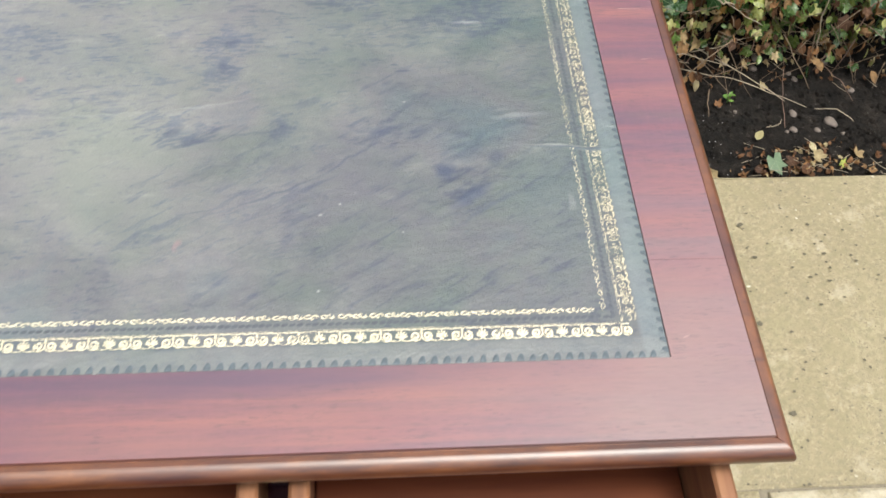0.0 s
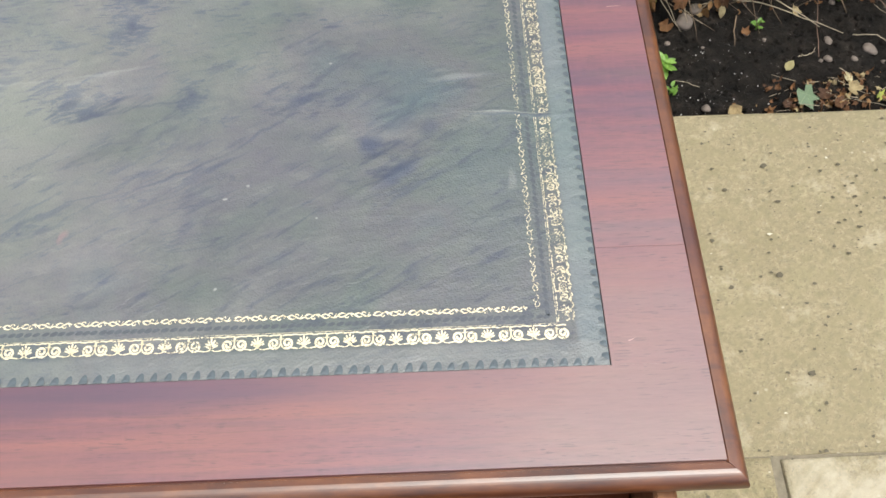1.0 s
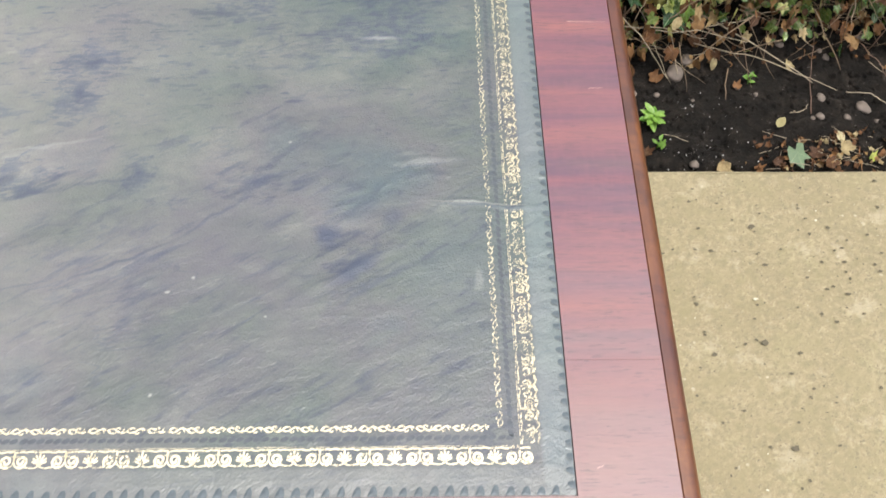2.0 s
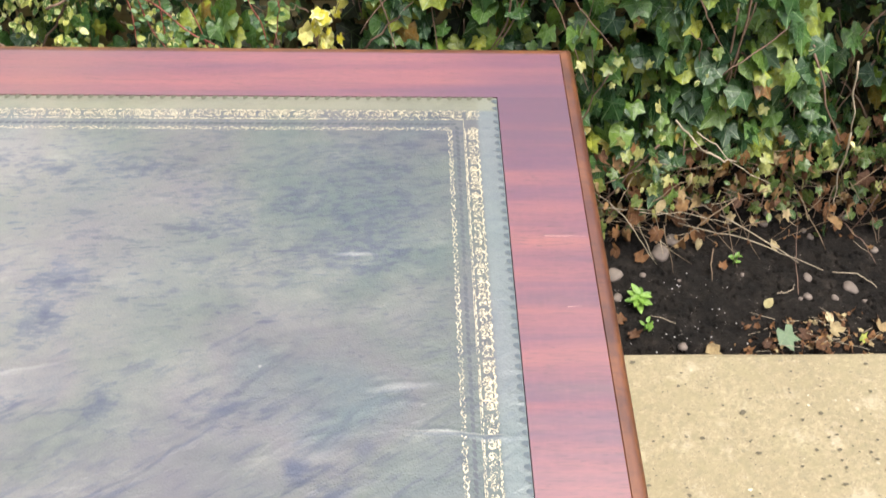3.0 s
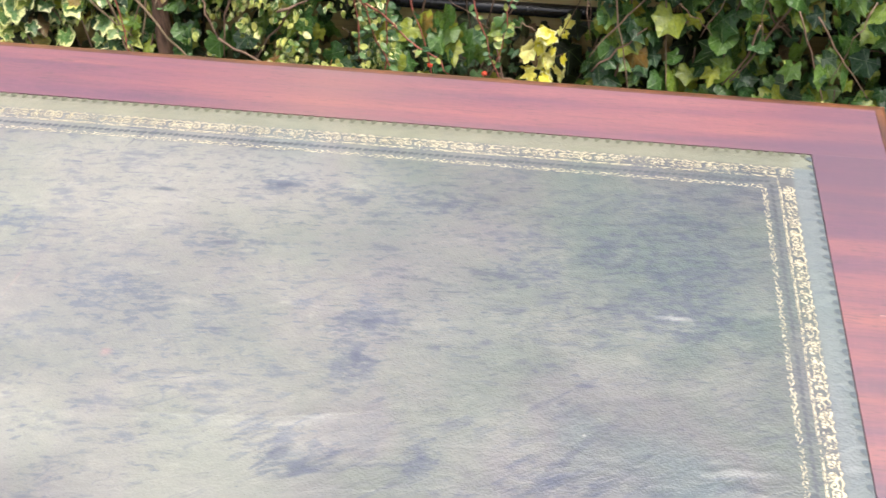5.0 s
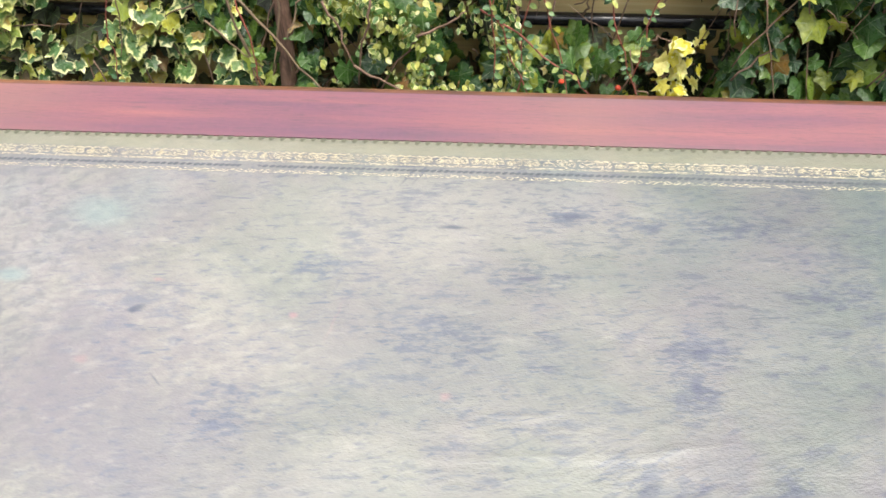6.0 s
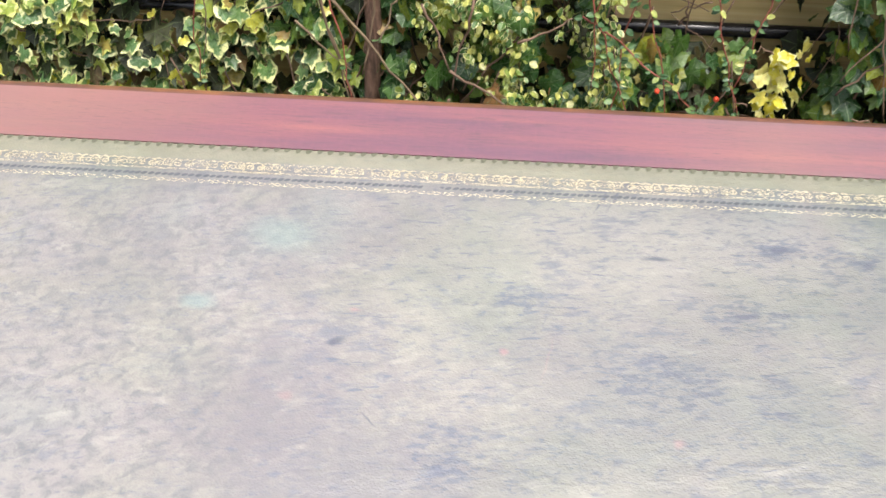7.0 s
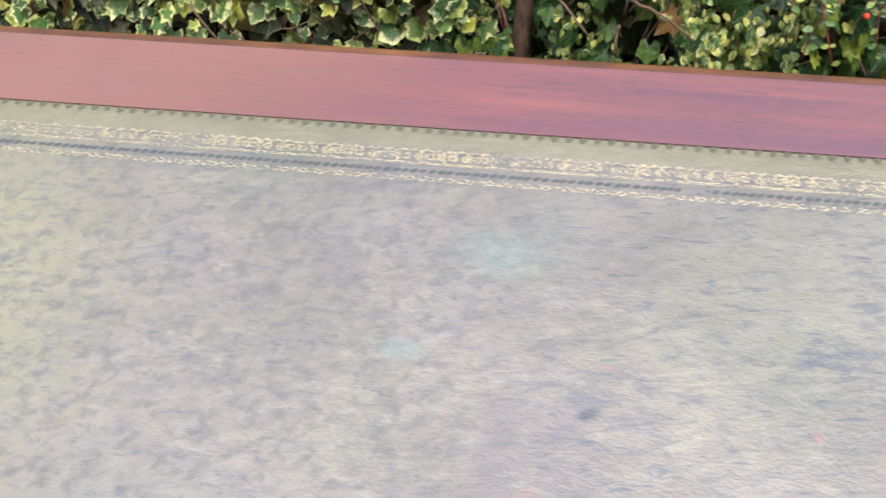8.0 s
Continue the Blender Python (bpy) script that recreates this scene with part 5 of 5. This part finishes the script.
# ---- the bed: litter, twigs, stones, seedlings ----
def build_bed():
    rng = random.Random(51)

    def on(x, y, up=0.0):
        return Vector((x, y, bed_height(x, y) + up))

    # twigs: the ones that lie on the soil, then those that lean out of the hedge
    lying = [((0.228, 1.33, 0.065), (0.359, 1.27, 0.05), (0.535, 1.18, -0.012)), ((0.326, 1.268, 0), (0.43, 1.222, 0.012), (0.575, 1.16, -0.01)), ((0.52, 1.112, -0.02), (0.53, 1.2, 0.01), (0.552, 1.306, 0.02)), ((0.592, 1.158, -0.012), (0.628, 1.14, 0.004), (0.664, 1.122, -0.014)), ((0.215, 1.245, 0.03), (0.265, 1.22, 0.025), (0.318, 1.197, -0.012)), ((0.64, 1.272, 0), (0.656, 1.22, 0.01), (0.68, 1.18, -0.014)), ((0.48, 1.11, -0.016), (0.495, 1.105, -0.006), (0.515, 1.128, -0.012))]
    leaning = [((0.19, 1.32, 0.11), (0.22, 1.24, 0.08), (0.265, 1.155, 0.012)), ((0.241, 1.355, 0.09), (0.26, 1.28, 0.07), (0.285, 1.19, 0)), ((0.341, 1.26, 0.05), (0.44, 1.27, 0.075), (0.54, 1.31, 0.06)), ((0.15, 1.25, 0.06), (0.26, 1.21, 0.09), (0.34, 1.25, 0.03)), ((0.2, 1.29, 0.12), (0.28, 1.24, 0.1), (0.36, 1.28, 0.02)), ((0.12, 1.26, 0.13), (0.2, 1.2, 0.09), (0.255, 1.15, 0.03)), ((0.3, 1.23, 0.26), (0.36, 1.2, 0.22), (0.44, 1.2, 0.17)), ((0.22, 1.21, 0.09), (0.3, 1.2, 0.1), (0.4, 1.21, 0.06))]
    for i, (a, b, c) in enumerate(lying + leaning):
        pts = wiggle(rng, a, b, 6, 0.003)[:-1] + wiggle(rng, b, c, 6, 0.003)
        r = rng.uniform(0.0008, 0.0014) if i else 0.0019
        solo("twig", Geo().tube(pts, r, r * 0.5, 6), TWIG if i not in (2, 5) else STEM, "thin dry pale twig lying over the soil bed", "twig", "twigs on the bed", smooth=True)
    # tangle of dead stems at the foot of the hedge
    g = Geo()
    for _ in range(190):
        x = rng.uniform(-0.1, 1.1)
        a = Vector((x, hedge_front(x, 0.1) + rng.uniform(-0.05, 0.09), rng.uniform(-0.01, 0.19)))
        b = a + Vector((rng.uniform(-0.14, 0.14), rng.uniform(-0.08, 0.03), rng.uniform(-0.14, 0.05)))
        b.z = max(b.z, -0.012)
        r = rng.uniform(0.0006, 0.0015)
        g.tube(wiggle(rng, a, b, 5, 0.003), r, r * 0.5, 5)
    solo("dead_stems", g, DRY, "tangle of thin dry stems at the foot of the ivy", "dry stems", kind="stuff", smooth=True)
    # withered and living leaves low in the tangle
    g, h = Geo(), Geo()
    for _ in range(620):
        x = rng.uniform(-0.1, 1.1)
        p = Vector((x, hedge_front(x, 0.1) + rng.uniform(-0.045, 0.10), rng.uniform(-0.005, 0.20)))
        m = leaf_pose(rng, p, 0.9)
        if rng.random() < 0.6:
            if rng.random() < 0.5:
                ivy_leaf(g, m, rng.uniform(0.012, 0.026), rng, rng.uniform(0.5, 0.9), rng.uniform(-0.9, 0.9))
            else:
                oval_leaf(g, m, rng.uniform(0.014, 0.030), rng)
        else:
            (ivy_leaf if rng.random() < 0.6 else oval_leaf)(h, m, rng.uniform(0.010, 0.022), rng)
    for _ in range(900):
        x = rng.uniform(-0.08, 1.1)
        z = 0.22 * rng.random() ** 0.8
        if noise.noise((x * 9, z * 9, 4)) < -0.08:
            continue
        p = Vector((x, hedge_front(x, 0.1) + rng.uniform(-0.03, 0.10), z))
        m = leaf_pose(rng, p, 0.9)
        if rng.random() < 0.40:
            ivy_leaf(g, m, rng.uniform(0.010, 0.026), rng, rng.uniform(0.5, 0.9), rng.uniform(-0.9, 0.9))
        else:
            (ivy_leaf if rng.random() < 0.7 else oval_leaf)(h, m, rng.uniform(0.009, 0.023), rng)
    solo("withered_leaves", g, DEAD[1], "withered brown leaves caught in the dry stems", "dead leaves", kind="stuff", smooth=True)
    solo("low_leaves", h, LOW[1], "pale yellow-green leaves low in the dry stems", "leaves", kind="stuff", smooth=True)
    # single leaves on the soil and on the slab's edge
    singles = [(0.205, 1.015, 0.030, DEAD, "orange-brown"), (0.338, 0.984, 0.026, DEAD, "orange-brown"), (0.470, 1.012, 0.039, PALE_LEAF, "pale grey-green"), (0.450, 1.076, 0.022, CREAM_LEAF, "pale cream"), (0.554, 1.062, 0.024, CREAM_LEAF, "pale yellow"),
               (0.392, 1.168, 0.016, DEAD, "pale brown"), (0.505, 1.02, 0.026, DEAD, "brown"), (0.53, 0.995, 0.026, DEAD, "brown"), (0.56, 1.02, 0.024, DEAD, "brown"), (0.60, 1.00, 0.026, IVY, "green"),
               (0.235, 1.03, 0.016, SPROUT, "green"), (0.43, 0.995, 0.02, DEAD, "brown"), (0.40, 0.985, 0.018, DEAD, "dull brown"), (0.64, 1.03, 0.024, DEAD, "brown"), (0.50, 1.22, 0.022, DEAD, "pale brown"),
               (0.331, 1.275, 0.030, DEAD, "orange-brown"), (0.25, 1.20, 0.026, DEAD, "orange-brown"), (0.19, 1.05, 0.022, DEAD, "pinkish brown"), (0.66, 0.99, 0.022, DEAD, "brown")]
    for x, y, s, mats, tone in singles:
        g = Geo()
        m = facing(on(x, y, 0.010), (rng.uniform(-1, 1), rng.uniform(-1, 1), 0.1), (rng.gauss(0, 0.35), -0.35, 1))
        if mats is PALE_LEAF:
            m = facing(on(x, y, 0.022), (0.2, -0.6, 0.1), (0.1, -0.4, 1))
        if mats is CREAM_LEAF:
            oval_leaf(g, m, s, rng, 0.4)
        else:
            ivy_leaf(g, m, s * rng.uniform(0.7, 1.0), rng, rng.uniform(0.6, 1.0), 0.8 if mats is DEAD else 0.2)
        solo("fallen_leaf", g, mats[0], tone + " leaf lying on the dark soil", "leaf", "leaves on the bed", smooth=True)
    # litter along the slab's edge and under the hedge
    g, h = Geo(), Geo()
    for k in range(360):
        x, y = (rng.gauss(0.56, 0.09), rng.uniform(0.978, 1.06)) if k < 190 else (rng.uniform(0.1, 1.0), rng.uniform(1.22, 1.36))
        m = facing(on(x, y, rng.uniform(0.001, 0.012)), (rng.uniform(-1, 1), rng.uniform(-1, 1), rng.uniform(-0.4, 0.4)), (rng.gauss(0, 0.6), rng.gauss(-0.2, 0.5), 0.8))
        if rng.random() < 0.82:
            ivy_leaf(g, m, rng.uniform(0.004, 0.013), rng, rng.uniform(0.4, 1.0), rng.uniform(-1.2, 1.2))
        else:
            p = on(x, y, 0.004)
            h.tube(wiggle(rng, p, p + Vector((rng.uniform(-0.05, 0.05), rng.uniform(-0.03, 0.03), rng.uniform(0, 0.012))), 4, 0.002), 0.0007, 0.0004, 5)
    solo("leaf_litter", g, DEAD[1], "small brown leaf scraps on the soil", "leaf litter", kind="stuff", smooth=True)
    solo("twig_litter", h, TWIG, "short dry twig scraps on the soil", "twigs", kind="stuff", smooth=True)
    # stones
    stones = [(0.286, 1.206, 0.026), (0.312, 1.238, 0.018), (0.357, 1.234, 0.008), (0.503, 1.305, 0.012), (0.495, 1.282, 0.013), (0.577, 1.250, 0.011), (0.653, 1.300, 0.014), (0.247, 1.160, 0.009),
              (0.426, 1.155, 0.006), (0.288, 0.992, 0.014), (0.195, 1.160, 0.022), (0.544, 1.147, 0.013), (0.533, 1.102, 0.011), (0.580, 1.097, 0.010), (0.395, 1.172, 0.011), (0.565, 1.260, 0.008), (0.620, 1.128, 0.021), (0.195, 1.110, 0.014),
              (0.310, 1.145, 0.005), (0.520, 1.100, 0.006), (0.640, 1.100, 0.008), (0.690, 1.220, 0.012)]
    for x, y, r in stones:
        r *= 0.62
        bm = bmesh.new()
        bmesh.ops.create_icosphere(bm, subdivisions=2, radius=r)
        for v in bm.verts:
            v.co *= 1 + 0.45 * noise.noise(v.co / r * 0.9 + Vector((x * 50, y * 50, 0)))
            v.co.z *= 0.65
            v.co.x *= 1.15
        me = bpy.data.meshes.new("pebble")
        bm.to_mesh(me)
        bm.free()
        me.materials.append(STONE)
        me.polygons.foreach_set("use_smooth", [True] * len(me.polygons))
        ob = tagged(new("pebble", me), "rounded grey-brown pebble half sunk in soil", "stone", "pebbles in the bed")
        ob.matrix_basis = pose(x, y, bed_height(x, y) + r * 0.2, 0, 0, rng.uniform(0, 180))
    # grit and clods
    g = Geo()
    for _ in range(1800):
        x, y = rng.uniform(0.08, 0.95), rng.uniform(0.985, 1.33)
        r = rng.uniform(0.002, 0.008) * rng.random() ** 0.7
        p = on(x, y, r * 0.3)
        v = [p + Vector(d) * r * rng.uniform(0.7, 1.2) for d in ((1, 0, 0), (-1, 0, 0), (0, 1, 0), (0, -1, 0), (0, 0, 1), (0, 0, -1))]
        g.add(v, [(0, 2, 4), (2, 1, 4), (1, 3, 4), (3, 0, 4), (2, 0, 5), (1, 2, 5), (3, 1, 5), (0, 3, 5)])
    solo("soil_crumbs", g, SOIL, "small dark crumbs of soil on the bed", "soil", kind="stuff", smooth=True)
    g = Geo()
    for _ in range(90):
        x, y = rng.gauss(0.30, 0.07), rng.uniform(0.985, 1.16)
        r = 0.0006 + 0.0013 * rng.random() ** 2
        p = on(x, y, r * 0.6)
        v = [p + Vector(d) * r * rng.uniform(0.7, 1.2) for d in ((1, 0, 0), (-1, 0, 0), (0, 1, 0), (0, -1, 0), (0, 0, 1), (0, 0, -1))]
        g.add(v, [(0, 2, 4), (2, 1, 4), (1, 3, 4), (3, 0, 4), (2, 0, 5), (1, 2, 5), (3, 1, 5), (0, 3, 5)])
    solo("grit", g, GRIT, "pale grit scattered over the soil", "grit", kind="stuff")
    # seedlings
    for x, y, n, s in ((0.226, 1.090, 15, 0.026), (0.416, 1.182, 6, 0.014), (0.229, 1.032, 4, 0.014)):
        base = thing("seedling", on(x, y, -0.002), "small bright green seedling growing in the soil", "plant", "seedlings in the bed")
        part("stem", Geo().tube([on(x, y, -0.004), on(x, y, 0.012), on(x + 0.004, y - 0.003, 0.028)], 0.0016, 0.001, 6), SPROUT[0], base, smooth=True)
        for k in range(n):
            a = k * 2.4
            p = on(x, y, 0.008 + 0.022 * k / n)
            g = Geo()
            oval_leaf(g, facing(p, (math.cos(a), math.sin(a), 0.25), (-0.2 * math.cos(a), -0.2 * math.sin(a) - 0.1, 1)), s * rng.uniform(0.75, 1.1), rng, 0.26)
            part("leaf", g, SPROUT[0], base, smooth=True)


build_bed()


def build_flakes():
    """Dark and pale stones that show in the worn face of the concrete."""
    rng = random.Random(61)
    dark, pale = Geo(), Geo()
    spots = [(0.357, 0.848, 0.007), (0.338, 0.632, 0.008), (0.350, 0.460, 0.007)]
    spots += [(rng.uniform(0.0, 0.80), rng.uniform(0.05, 0.955), 0.0009 + 0.0042 * rng.random() ** 2.6) for _ in range(900)]
    for i, (x, y, r) in enumerate(spots):
        g = pale if i % 22 == 21 else dark
        n = rng.randint(5, 7)
        a0 = rng.uniform(0, 6)
        ring = [(x + r * rng.uniform(0.35, 1.3) * math.cos(a0 + math.tau * k / n), y + r * rng.uniform(0.25, 0.95) * math.sin(a0 + math.tau * k / n), 0.0013) for k in range(n)]
        g.add(ring + [(x, y, 0.0014)], [(k, (k + 1) % n, n) for k in range(n)])
    for g, c, w in ((dark, (0.092, 0.078, 0.050), "dark"), (pale, (0.47, 0.43, 0.33), "pale")):
        part("aggregate", g, plain(w + "_aggregate", c, 0.8, 0.4, 200), paving, w + " stone chips in the concrete face", kind="stuff")


paving = build_paving()
build_flakes()
